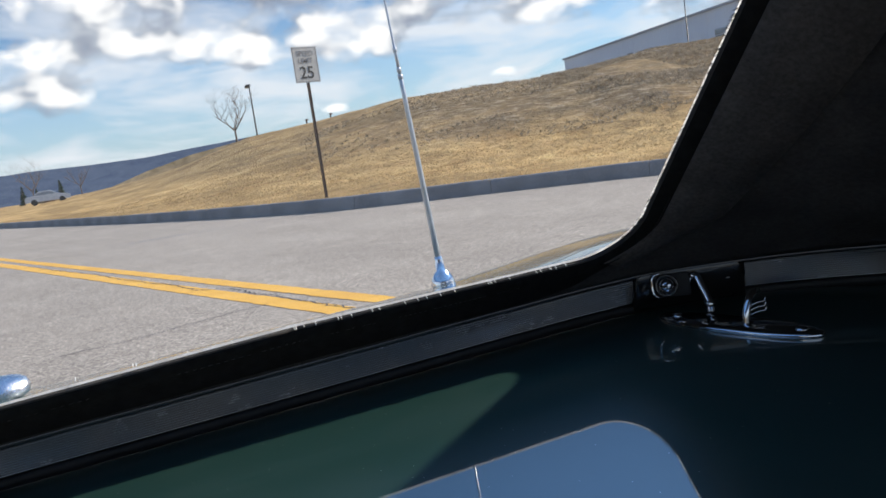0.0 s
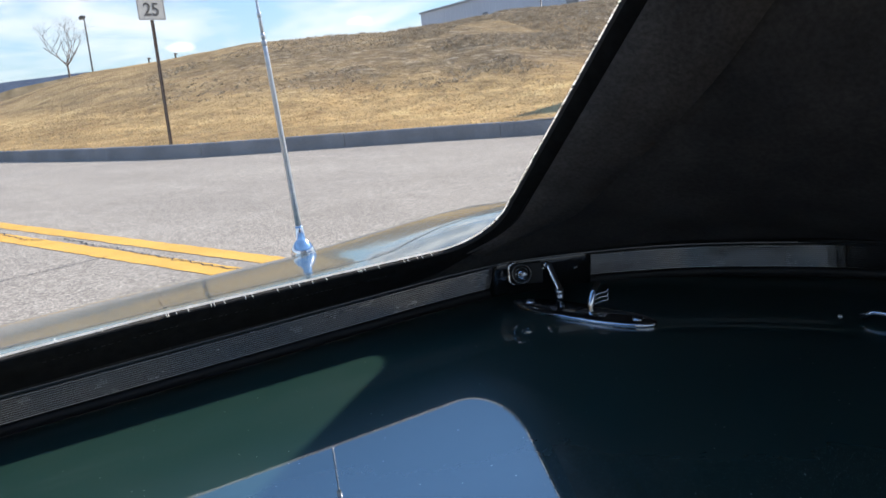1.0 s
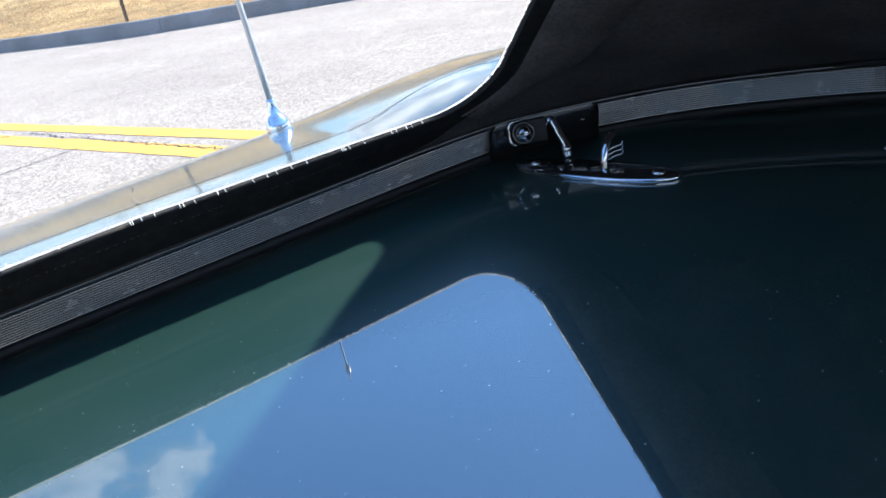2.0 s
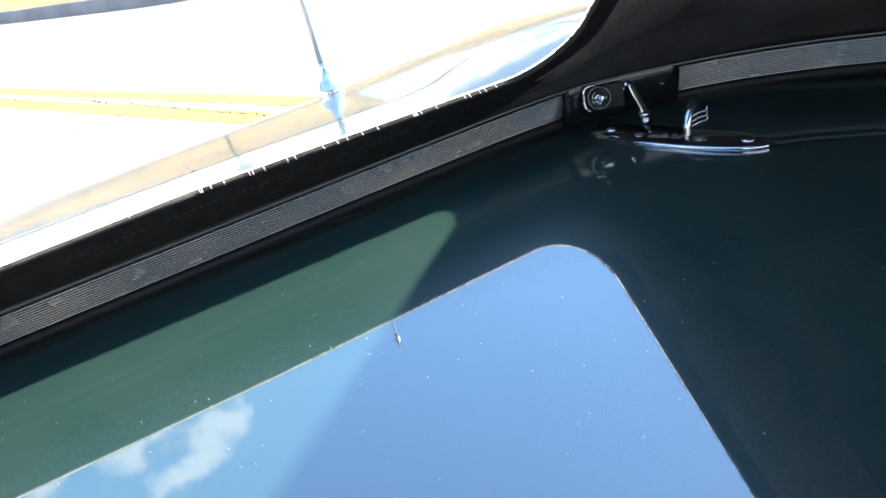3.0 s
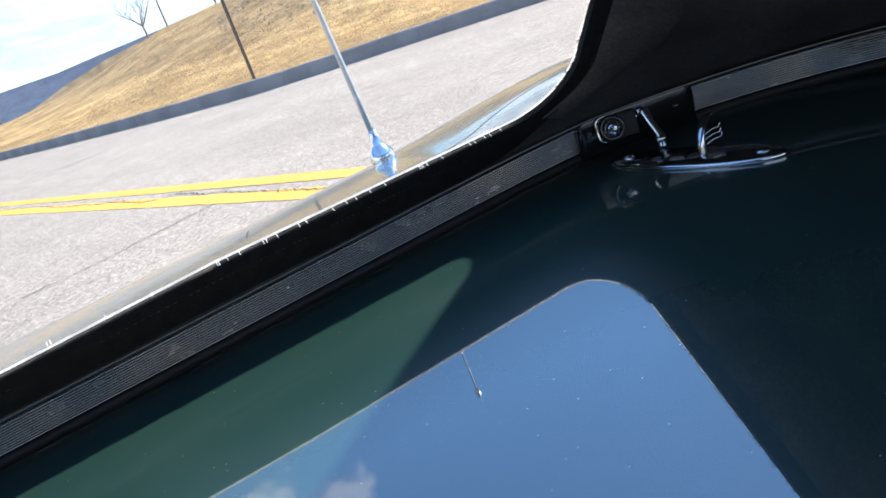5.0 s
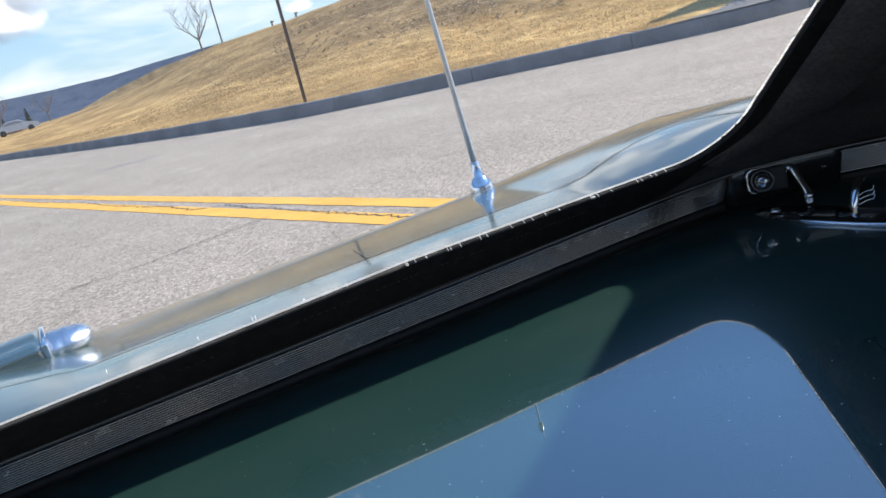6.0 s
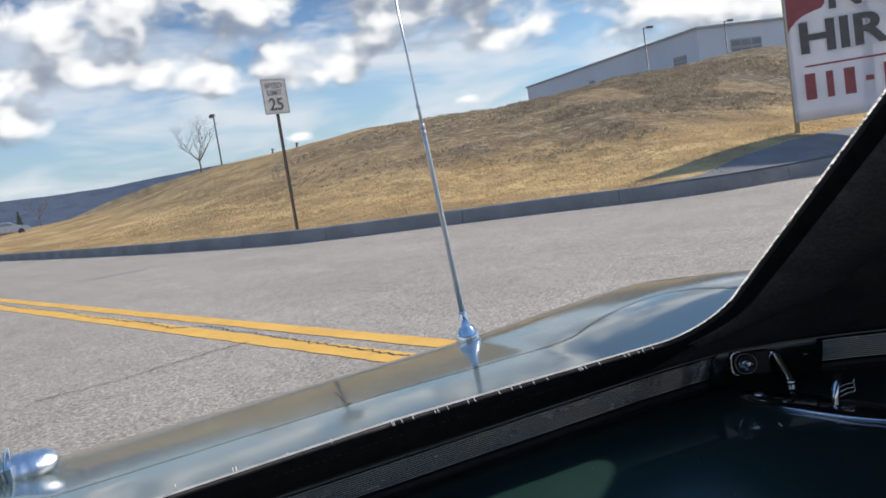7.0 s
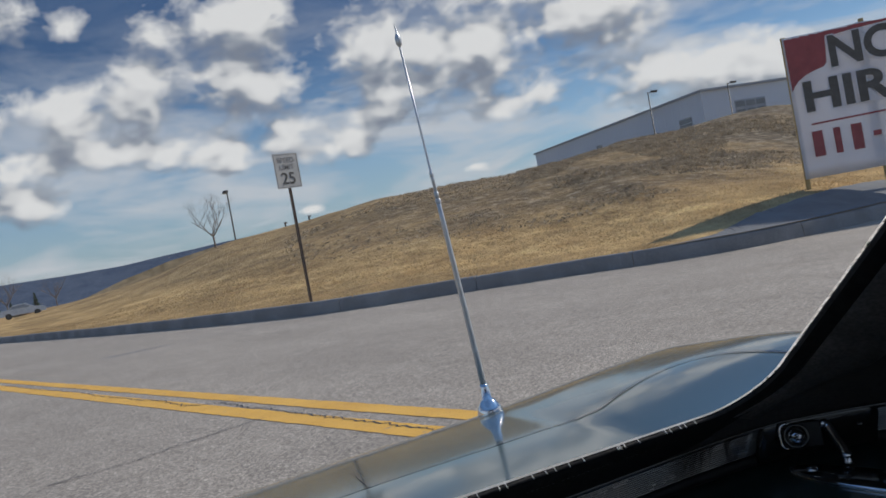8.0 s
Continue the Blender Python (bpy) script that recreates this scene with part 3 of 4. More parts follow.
def on_deck(points, width, lift=0.0012, per=10):
    """A thin strip that lies on the bodywork."""
    line = smooth_line([(x, y, 0) for x, y in points], per)
    rows = []
    for i, p in enumerate(line):
        d = (line[min(i + 1, len(line) - 1)] - line[max(i - 1, 0)]).normalized()
        s = Vector((d.y, -d.x, 0)) * width / 2
        rows.append([Vector((q.x, q.y, deck_z(q.x, q.y) + lift)) for q in (p - s, p + s)])
    return grid(rows)


part("panel_gap", on_deck([(-0.72, 1.13), (-0.22, 1.148), (0.15, 1.165), (0.35, 1.15), (0.44, 1.145), (0.50, 1.118), (0.525, 1.112), (0.578, 1.135), (0.654, 1.153), (0.716, 1.136), (0.746, 1.08), (0.756, 1.0), (0.762, 0.90), (0.764, 0.78)], 0.007), STEEL_BLACK, car, "dark gap round the lid")
part("panel_gap", on_deck([(0.165, 1.42), (0.15, 1.31), (0.14, 1.17)], 0.006), STEEL_BLACK, car, "dark gap round the lid")
part("panel_gap", on_deck([(-0.45, 1.47), (-0.15, 1.55), (0.08, 1.59), (0.29, 1.595), (0.42, 1.57)], 0.005), STEEL_BLACK, car, "dark crease along the tail")

# soft top: the rear bow's foot, from one side round the back to the other
HALF = [(0.08, 0.70), (0.30, 0.70), (0.42, 0.697), (0.50, 0.683), (0.606, 0.628), (0.684, 0.567), (0.742, 0.502), (0.794, 0.428), (0.835, 0.33), (0.855, 0.2), (0.86, 0.05), (0.86, -0.15)]


def other_side(x):
    """The far side of the bow, which reaches out a little further before it bends."""
    return MID - (x - MID) * (1.5 - 0.45 * ease((x - MID - 0.3) / 0.48))


FOOT = smooth_line([(other_side(x), y, 0) for x, y in HALF[:0:-1]] + [(x, y, 0) for x, y in HALF], 10)


def stretch(lo, hi):
    """Part of the bow's foot by its share of the way."""
    k = len(FOOT) - 1
    return FOOT[round(lo * k): round(hi * k) + 1]


def share(x, y):
    return min(range(len(FOOT)), key=lambda i: (FOOT[i].x - x) ** 2 + (FOOT[i].y - y) ** 2) / (len(FOOT) - 1)


END_REAR, START_SIDE = share(0.470, 0.69), share(0.588, 0.645)
top = part("soft_top", sweep(FOOT, [(-0.03, 0.004), (-0.002, 0.004), (0.004, 0.012), (0.030, 0.050), (0.030, 0.056), (0.0, 0.06), (-0.03, 0.05)]), STEEL_BLACK, car, "black steel rear bow of the soft top")
part("seal_lip", sweep(FOOT, [(-0.02, 0.001), (0.006, 0.001), (0.0105, 0.003), (0.0112, 0.0085), (0.0100, 0.0128), (0.0080, 0.0136), (0.004, 0.0135), (-0.02, 0.012)]), MATTE, top, "black rubber lip pressed on the deck")


def ribbed(path):
    """A rubber strip with eleven fine ribs along it, each with a rounded face and a deep groove above."""
    a, b = Vector((0.0085, 0.0145)), Vector((0.0298, 0.0465))
    ribs, step = 11, (b - a) / 11
    line = []
    for i in range(ribs):
        p = a + step * (i + 0.08)
        line += [p + Vector((-0.0030, 0.0)), p]
        for tilt in (4, 16, 30):
            p = p + 0.00028 * Vector((-math.sin(radians(tilt)), math.cos(radians(tilt))))
            line.append(p)
        line.append(p + Vector((-0.0024, 0.0001)))
    line += [b - Vector((0.006, -0.001)), a - Vector((0.006, 0.0))]
    return sweep(path, [tuple(p) for p in line])


part("ribbed_seal", ribbed(stretch(0.0, END_REAR)), RUBBER, top, "finely ribbed black rubber seal", smooth=False)
part("ribbed_seal", ribbed(stretch(START_SIDE, 1.0)), RUBBER, top, "finely ribbed black rubber seal", smooth=False)


def beside(path, inward, up):
    out = []
    for i, p in enumerate(path):
        d = (path[min(i + 1, len(path) - 1)] - path[max(i - 1, 0)]).normalized()
        out.append(p + Vector((d.y, -d.x, 0)) * inward + Vector((0, 0, up)))
    return out


part("piping", tube(beside(FOOT, 0.0345, 0.0515), 0.0042, 8), STEEL_BLACK, top, "glossy black piping above the seal")
part("piping", tube(beside(FOOT, 0.0390, 0.0620), 0.0046, 10), STEEL_BLACK, top, "glossy black piping above the seal")


# window outline: half of it, from the middle of the lower edge round the corner and up
def pane_point(x, z):
    return Vector((x, 0.637 - 0.036 * x - 1.2 * (z - 0.1), z))


def outline(sign):
    low = lambda x: 0.0985 - 0.02 * x
    pts = [pane_point(x, low(x)) for x in np.linspace(MID, 0.380, 16)]
    for i in range(1, 12):
        a = i / 12 * math.pi / 2
        pts.append(pane_point(0.380 + 0.058 * math.sin(a), 0.0909 + 0.040 * (1 - math.cos(a))))
    pts += [pane_point(0.438 - 0.11 * (z - 0.131), z) for z in np.linspace(0.131, 0.50, 20)]
    if sign < 0:
        pts = [Vector((MID - (p.x - MID) * 1.5, p.y, p.z)) for p in pts]
    return pts


RIGHT, LEFT = outline(1), outline(-1)


def resample(points, count):
    lengths = [0.0]
    for a, b in zip(points, points[1:]):
        lengths.append(lengths[-1] + (b - a).length)
    out = []
    for i in range(count):
        s = lengths[-1] * i / (count - 1)
        k = min(max(j for j in range(len(lengths)) if lengths[j] <= s + 1e-9), len(points) - 2)
        t = (s - lengths[k]) / (lengths[k + 1] - lengths[k])
        out.append(points[k].lerp(points[k + 1], t))
    return out


def panel(sign, inner):
    """Cloth between the window's edge, the rear bow and the roof on one side."""
    mid = len(FOOT) // 2
    foot = beside(FOOT, 0.036, 0.055)
    half = foot[mid:] if sign > 0 else foot[mid::-1]
    corner = min(range(len(half)), key=lambda i: abs(abs(half[i].x - MID) - (0.42 if sign > 0 else 0.56)))
    outer = [Vector((p.x, half[0].y, 0.055)) for p in inner[:16]]
    later = half[corner - 6:] + [Vector((MID + sign * 0.76, -0.2, 0.28)), Vector((MID + sign * 0.62, -0.25, 0.52))]
    outer += resample([outer[-1]] + [q for q in later if abs(q.x - MID) > abs(outer[-1].x - MID)], len(inner) - 15)[1:]
    rows = []
    for f in np.linspace(0, 1, 9):
        row = []
        for i, (a, b) in enumerate(zip(inner, outer)):
            far = (a - b).length
            bulge = Vector((sign * 0.5, 0.5, 0.5)) * (0.22 * max(0, far - 0.08) * f * (1 - f))
            row.append(a.lerp(b, f) + bulge)
        rows.append(row)
    return rows


rows_right = panel(1, RIGHT)
part("rear_panel", slab(grid(rows_right), 0.003), FABRIC, top, "black canvas round the rear window")
part("rear_panel", slab(grid(panel(-1, LEFT)), 0.003), FABRIC, top, "black canvas round the rear window")


welt = [p.lerp(q, 0.55) + Vector((-0.004, -0.003, -0.003)) for p, q in zip(rows_right[7], rows_right[8])]
part("welt", tube(welt[24:], 0.0024, 8), MATTE, top, "welt along the canvas edge")


def cabin_frame(rows):
    """For each point of the window's edge: the way across the cloth and the way into the cabin."""
    edge, out = rows[0], []
    for i, p in enumerate(edge):
        d = (edge[min(i + 1, len(edge) - 1)] - edge[max(i - 1, 0)]).normalized()
        side = (rows[2][i] - p).normalized()
        side = (side - d * side.dot(d)).normalized()
        face = d.cross(side).normalized()
        if face.dot(Vector((MID, -0.05, 0.25)) - p) < 0:
            face = -face
        out.append((p, side, face))
    return out


def hem_band(frame_, width, base_lift):
    """A folded hem along the window's edge, on the cabin side."""
    rows = []
    for i, (p, side, face) in enumerate(frame_):
        low = 1 - ease((i - 12) / 8)
        wide, lift = width + 0.024 * low, base_lift + 0.0012 * low
        rows.append([p + side * w + face * h for w, h in ((0.0015, -0.002), (0.0015, lift * 0.6), (0.004, lift), (0.019, lift), (0.0205, lift - 0.0006), (wide - 0.002, lift - 0.0006), (wide, lift - 0.002), (wide, -0.001))])
    return grid(rows)


def backing_band(frame_, rows, lift):
    """A strip of thinner cloth beside the hem, widening towards the roof."""
    out = []
    for i in range(17, len(frame_)):
        p, side, face = frame_[i]
        reach = 0.05 + 0.055 * ease((i - 17) / 20)
        span = min(reach, 0.9 * (rows[8][i] - p).length)
        line = []
        for w, h in ((0.018, 0.0), (0.019, lift), (0.35 * span + 0.012, lift), (0.7 * span, lift), (span, lift), (span + 0.001, 0.0)):
            f = w / max(1e-6, (rows[8][i] - p).length)
            k = min(7, int(f * 8))
            line.append(rows[k][i].lerp(rows[k + 1][i], f * 8 - k) + face * (h + 0.0008))
        out.append(line)
    return grid(out)


rows_left = panel(-1, LEFT)
FRAMES = (cabin_frame(rows_right), cabin_frame(rows_left))
for f in FRAMES:
    part("hem", hem_band(f, 0.0225, 0.0036), HEM, top, "stitched black cloth hem round the rear window")
for f, r in zip(FRAMES, (rows_right, rows_left)):
    part("backing_strip", backing_band(f, r, 0.0046), BACKING, top, "faded strip of cloth sewn beside the hem")
WHOLE = LEFT[::-1] + RIGHT[1:]
border = []
for f in (FRAMES[1][::-1], FRAMES[0][1:]):
    for i, (p, side, face) in enumerate(f):
        k = len(f) - 1 - i if f[0] is not FRAMES[0][1] else i
        reach = 0.0019 - 0.0008 * ease((k - 14) / 12)
        border.append([p + side * 0.002 - face * 0.0020, p - side * reach - face * 0.0020])
part("vinyl_edge", grid(border), EDGE, top, "pale sunlit welded edge of the clear vinyl", smooth=False)
bm = bmesh.new()
bm.faces.new([bm.verts.new(p + Vector((0, 0.002, 0.0024))) for p in WHOLE])
pane = part("rear_window", bm, VINYL, top, "clear flexible vinyl rear window", smooth=False)
pane.visible_shadow = False

rng = random.Random(5)
bm = bmesh.new()
for i in range(36):
    x = rng.uniform(-0.45, 0.37) if i % 3 else rng.gauss(0.15, 0.06)
    long_ = rng.uniform(0.0005, 0.0013)
    q = pane_point(x, 0.0985 - 0.02 * x) + Vector((0, -0.0035, -0.0008))
    tip = q + Vector((rng.uniform(-0.4, 0.7) * long_, -0.0012, -long_))
    tube([q + Vector((0, 0.002, 0.0022)), q, (q + tip) / 2 + Vector((0, -0.0012, 0)), tip], [0.0004, 0.0005, 0.0005, 0.0003], 5, bm)
tagged(part("loose_threads", bm, THREAD, top, "pale loose threads on the hem"), kind="stuff")
bm = bmesh.new()
right = FRAMES[0]
for i in range(900):
    k = rng.randrange(2, len(right) - 1)
    f = rng.random()
    p, side, face = right[k][0].lerp(right[k + 1][0], f), right[k][1], right[k][2]
    d = (right[k + 1][0] - right[k][0]).normalized()
    long_ = rng.uniform(0.0006, 0.0022) if k < 22 else rng.uniform(0.0015, 0.0055)
    tip = p - side * long_ * 0.7 + d * rng.gauss(0, long_ * 0.4) + face * rng.uniform(0, long_ * 0.5) + Vector((0, 0, -0.3 * long_ if k > 24 else 0))
    tube([p + side * 0.002, tip], [0.00035, 0.0002], 4, bm)
tagged(part("frayed_fuzz", bm, HEM, top, "short frayed black fibres along the hem"), kind="stuff")
bm = bmesh.new()
for f in FRAMES:
    dense = resample([p + side * 0.0155 + face * 0.0049 for p, side, face in f[:30]], 90)
    for a, b in zip(dense, dense[1:]):
        if noise.noise((a.x * 9, a.z * 9, 3.0)) > -0.12 and rng.random() < 0.8:
            tube([a.lerp(b, 0.25), a.lerp(b, 0.70)], 0.00026, 4, bm)
tagged(part("stitching", bm, STITCH, top, "row of short stitches along the hem"), kind="stuff")

roof_rows = []
for y in np.linspace(0.17, -0.50, 12):
    roof_rows.append([Vector((MID + 0.64 * s, y - 0.05 * abs(s) ** 3, 0.48 + 0.06 * math.cos(s * 1.3))) for s in np.linspace(-1, 1, 17)])
part("roof", slab(grid(roof_rows), 0.004), FABRIC, top, "black canvas roof")
part("roof_bow", sweep([Vector((MID + 0.60 * s, 0.02, 0.468 + 0.055 * math.cos(s * 1.3))) for s in np.linspace(-1, 1, 15)], [(-0.015, 0), (0.015, 0), (0.015, 0.012), (-0.015, 0.012)]), STEEL_BLACK, top, "black steel bow under the roof")

# latch
A, B = Vector((0.479, 0.650, 0.0)), Vector((0.541, 0.466, 0.0))
along = (B - A).normalized()
across = Vector((along.y, -along.x, 0))
bm = bmesh.new()
rings = []
for height, inset in ((0.0003, 0.001), (0.0025, 0.0), (0.0042, 0.001), (0.0055, 0.0045)):
    ring = []
    for i in range(40):
        a = 2 * math.pi * i / 40
        c, s = math.cos(a), math.sin(a)
        u = (0.096 - inset) * math.copysign(abs(c) ** 0.8, c)
        v = (0.0225 - inset) * math.copysign(abs(s) ** 1.0, s)
        ring.append(bm.verts.new((A + B) / 2 + along * u + across * v + Vector((0, 0, height))))
    rings.append(ring)
for a, b in zip(rings, rings[1:]):
    for i in range(40):
        bm.faces.new((a[i], a[(i + 1) % 40], b[(i + 1) % 40], b[i]))
bm.faces.new(rings[-1])
plate = part("latch_plate", bm, CHROME, car, "oblong chrome latch plate screwed to the deck")
for f in (0.13, 0.88):
    p = A.lerp(B, f)
    part("screw", lathe([(0.0, 0.0090), (0.004, 0.0084), (0.0065, 0.0065), (0.0068, 0.0045)], 14, m=Matrix.Translation(p)), CHROME, plate, "oval chrome screw head")
for f in (0.30, 0.52):
    p = A.lerp(B, f) + across * 0.0
    part("socket", lathe([(0.008, 0.0050), (0.0095, 0.0070), (0.0075, 0.0074), (0.006, 0.0050), (0.0, 0.0050)], 16, m=Matrix.Translation(p)), STEEL_BLACK, plate, "dark pin socket in the plate")
back = Matrix.Translation((0.492, 0.640, 0.037)) @ Vector((-0.60, -0.78, 0.15)).to_track_quat("Z", "Y").to_matrix().to_4x4()
bracket = part("latch_bracket", box((0.040, 0.026, 0.004), (0.002, 0, 0), bevel=0.0018), MATTE, car, "black latch bracket on the rear bow", at=back)
part("turned_edge", tube(smooth_line([(-0.006, 0.0135, 0.003), (-0.0145, 0.0130, 0.005), (-0.0180, 0.0085, 0.006), (-0.0185, 0.0, 0.006), (-0.0175, -0.0085, 0.006), (-0.0125, -0.0130, 0.004)], 5), [0.0008] * 4 + [0.0017] * 18 + [0.0010] * 4, 8), CHROME, bracket, "rounded chrome rim")
part("washer", lathe([(0.0, 0.0030), (0.0118, 0.0030), (0.0128, 0.0044), (0.0122, 0.0056), (0.0100, 0.0050), (0.0096, 0.0040), (0.0, 0.0040)], 28, m=pose(-0.003, 0, 0)), STEEL_BLACK, bracket, "dark worn washer")
screw = part("screw", lathe([(0.0, 0.0105), (0.003, 0.0102), (0.0062, 0.0085), (0.0082, 0.0058), (0.0085, 0.004)], 24, m=pose(-0.003, 0, 0)), CHROME, bracket, "domed cross-head screw")
bm = box((0.0062, 0.0013, 0.002), (-0.003, 0, 0.0100), pose(0, 0, 0, 0, 0, 30))
box((0.0062, 0.0013, 0.002), (-0.003, 0, 0.0100), pose(0, 0, 0, 0, 0, 120), bm=bm)
part("cross_slot", bm, STEEL_BLACK, screw)
hook = part("latch_hook", tube(smooth_line([(0.511, 0.636, 0.030), (0.515, 0.634, 0.040), (0.520, 0.631, 0.0435), (0.521, 0.622, 0.030), (0.5215, 0.613, 0.016), (0.519, 0.609, 0.004)], 6), [0.0028] * 8 + [0.0040] * 5 + [0.0050] * 18, 12), CHROME, car, "bent chrome latch pin")
part("collar", lathe([(0.0050, 0.0), (0.0066, 0.0012), (0.0066, 0.0052), (0.0050, 0.0066)], 8, m=Matrix.Translation((0.5205, 0.6115, 0.010))), CHROME, hook, "six-sided nut")
hook = part("latch_hook", tube(smooth_line([(0.545, 0.557, 0.0300), (0.537, 0.554, 0.0325), (0.526, 0.550, 0.028), (0.518, 0.547, 0.016), (0.515, 0.546, 0.003)], 6), [0.0016] * 3 + [0.0028] * 4 + [0.0042] * 18, 12), CHROME, car, "bent chrome latch pin")
for i in range(3):
    z = 0.012 + 0.0048 * i
    part("spring_wire", tube(smooth_line([(0.521, 0.545, z), (0.528, 0.541, z + 0.003), (0.534, 0.539, z + 0.003), (0.5365, 0.539, z + 0.0065)], 4), 0.0006, 6), CHROME, hook)
block_path = stretch(END_REAR, START_SIDE)
part("bow_joint", sweep(block_path, [(-0.01, 0.004), (0.016, 0.006), (0.020, 0.010), (0.040, 0.046), (0.036, 0.058), (-0.01, 0.058)]), STEEL_BLACK, car, "black steel joint of the rear bow")
part("screw", lathe([(0.0, 0.003), (0.003, 0.0026), (0.0045, 0.0)], 12, m=Matrix.Translation((0.554, 0.621, 0.033)) @ Vector((-0.55, -0.78, -0.2)).to_track_quat("Z", "Y").to_matrix().to_4x4()), STEEL_BLACK, car, "small black screw")
part("side_latch", tube([(0.688, 0.336, 0.004), (0.692, 0.325, 0.010), (0.700, 0.300, 0.010), (0.712, 0.24, 0.010), (0.715, 0.23, 0.004)], 0.0028, 10), CHROME, car, "thin chrome latch bar low on the deck")
part("screw", lathe([(0.0, 0.003), (0.0025, 0.002), (0.003, 0.0)], 10, m=Matrix.Translation((0.683, 0.355, 0.0))), CHROME, car, "tiny chrome screw")

# antenna
FOOT_A, TIP = Vector((0.486, 1.524, -0.094)), Vector((0.482, 1.554, 0.706))
up = (TIP - FOOT_A).normalized()
stand = Matrix.Translation(FOOT_A) @ up.to_track_quat("Z", "Y").to_matrix().to_4x4()
antenna = part("antenna", lathe([(0.0072, 0.03), (0.0066, 0.12), (0.0058, 0.25), (0.0050, 0.40), (0.0046, 0.455), (0.0040, 0.456)], 14, m=stand), SILVER, car, "telescopic steel radio antenna")
part("base", lathe([(0.024, -0.030), (0.0245, -0.016), (0.021, -0.012), (0.0255, -0.006), (0.027, 0.006), (0.024, 0.018), (0.016, 0.030), (0.0105, 0.036), (0.0095, 0.060), (0.0075, 0.066)], 24, m=stand), CHROME, antenna, "chrome ball foot of the antenna")
part("upper_section", lathe([(0.0038, 0.45), (0.0035, 0.51), (0.0028, 0.512), (0.0024, 0.60), (0.0021, 0.785)], 12, m=stand), SILVER, antenna)
for z, r in ((0.455, 0.0058), (0.470, 0.0050), (0.512, 0.0044)):
    part("collar", lathe([(r * 0.7, z - 0.006), (r, z - 0.004), (r, z + 0.004), (r * 0.7, z + 0.006)], 14, m=stand), SILVER, antenna)
part("tip", lathe([(0.0022, 0.782), (0.0062, 0.788), (0.0066, 0.800), (0.004, 0.808), (0.0015, 0.812), (0.001, 0.83)], 14, m=stand), SILVER, antenna, "small knob on the antenna's tip")

# chrome fitting on the tail
fit_at = pose(-0.390, 1.37, deck_z(-0.390, 1.37), 4, 0, 8) @ Matrix.Diagonal((0.72, 0.6, 0.62, 1))
fitting = part("deck_fitting", box((0.26, 0.17, 0.075), (-0.13, 0.0, 0.020), bevel=0.018), PAINT, car, "raised green fairing with chrome end on the tail", at=fit_at)
end_shape = Matrix.Translation((0.0, 0.0, 0.016)) @ Matrix.Diagonal((1.0, 1.0, 0.55, 1)) @ pose(0, 0, 0, 0, 90, 0)
bm = lathe([(0.070, 0.0), (0.070, 0.030), (0.066, 0.036), (0.068, 0.044), (0.064, 0.062), (0.054, 0.084), (0.034, 0.100), (0.0, 0.108)], 28, m=end_shape)
cap = part("end_cap", bm, WORN_CHROME, fitting, "polished chrome end cap")
part("trim_bar", box((0.014, 0.172, 0.072), (0.004, 0.0, 0.021), bevel=0.005), CHROME, fitting)

# cabin
part("cabin_tub", grid([[Vector((x, y, z)) for x, z in ((MID - 0.86, 0.0), (MID - 0.84, -0.55), (MID + 0.84, -0.55), (MID + 0.86, 0.0))] for y in (0.088, -0.6, -1.5)]), CARPET, car, "black carpeted cabin", smooth=False)
part("dashboard", box((1.6, 0.3, 0.35), (MID, -1.4, -0.12), bevel=0.06), CARPET, car, "black dashboard")
for s in (-1, 1):
    part("seat_back", box((0.48, 0.14, 0.62), (MID + s * 0.36, -0.34, -0.22), pose(0, 0, 0, 12), bevel=0.05), LINER, car, "grey vinyl seat back")
    wheel = part("wheel", lathe([(0.20, -0.09), (0.30, -0.09), (0.33, -0.06), (0.33, 0.06), (0.30, 0.09), (0.20, 0.09)], 28, m=pose(MID + s * 0.64, 0.95, -0.47, 0, 90, 0)), TYRE, car, "black tyre")
    part("hubcap", lathe([(0.19, -0.085 * s), (0.12, -0.10 * s), (0.0, -0.105 * s)], 20, m=pose(MID + s * 0.64, 0.95, -0.47, 0, 90, 0)), CHROME, wheel)


# ---- signs ----
def speed_sign():
    base = Vector((9.175, 15.29, 0.0))
    base.z = ground_height(base.x, base.y)
    thing = root("speed_limit_sign", Matrix.Translation(base), "white rectangular speed limit sign on a rusty post in the grass", "road sign")
    tall = 2.79 - base.z
    bm = bmesh.new()
    box((0.045, 0.012, tall + 0.75), (0, 0.018, (tall + 0.75) / 2 - 0.2), bm=bm)
    for s in (-1, 1):
        box((0.012, 0.035, tall + 0.75), (s * 0.024, 0.0, (tall + 0.75) / 2 - 0.2), bm=bm)
    part("post", bm, POST, thing, "rusty brown steel channel post", smooth=False)
    board = part("board", box((0.61, 0.006, 0.76), (0, -0.028, tall + 0.38), bevel=0.0), SIGN_WHITE, thing, "white sheet with black print", smooth=False)
    bm = bmesh.new()
    for s in (-1, 1):
        box((0.012, 0.003, 0.72), (s * 0.285, -0.0325, tall + 0.38), bm=bm)
        box((0.558, 0.003, 0.012), (0, -0.0325, tall + 0.38 + s * 0.355), bm=bm)
    part("border", bm, SIGN_GREY, board, smooth=False)
    stand_up = lambda z: pose(0, -0.034, tall + z, 90, 0, 0)
    lettering("word", "SPEED", 0.155, SIGN_GREY, board, stand_up(0.61))
    lettering("word", "LIMIT", 0.155, SIGN_GREY, board, stand_up(0.46))
    lettering("number", "25", 0.36, SIGN_BLACK, board, stand_up(0.20))
    return thing


speed_sign()


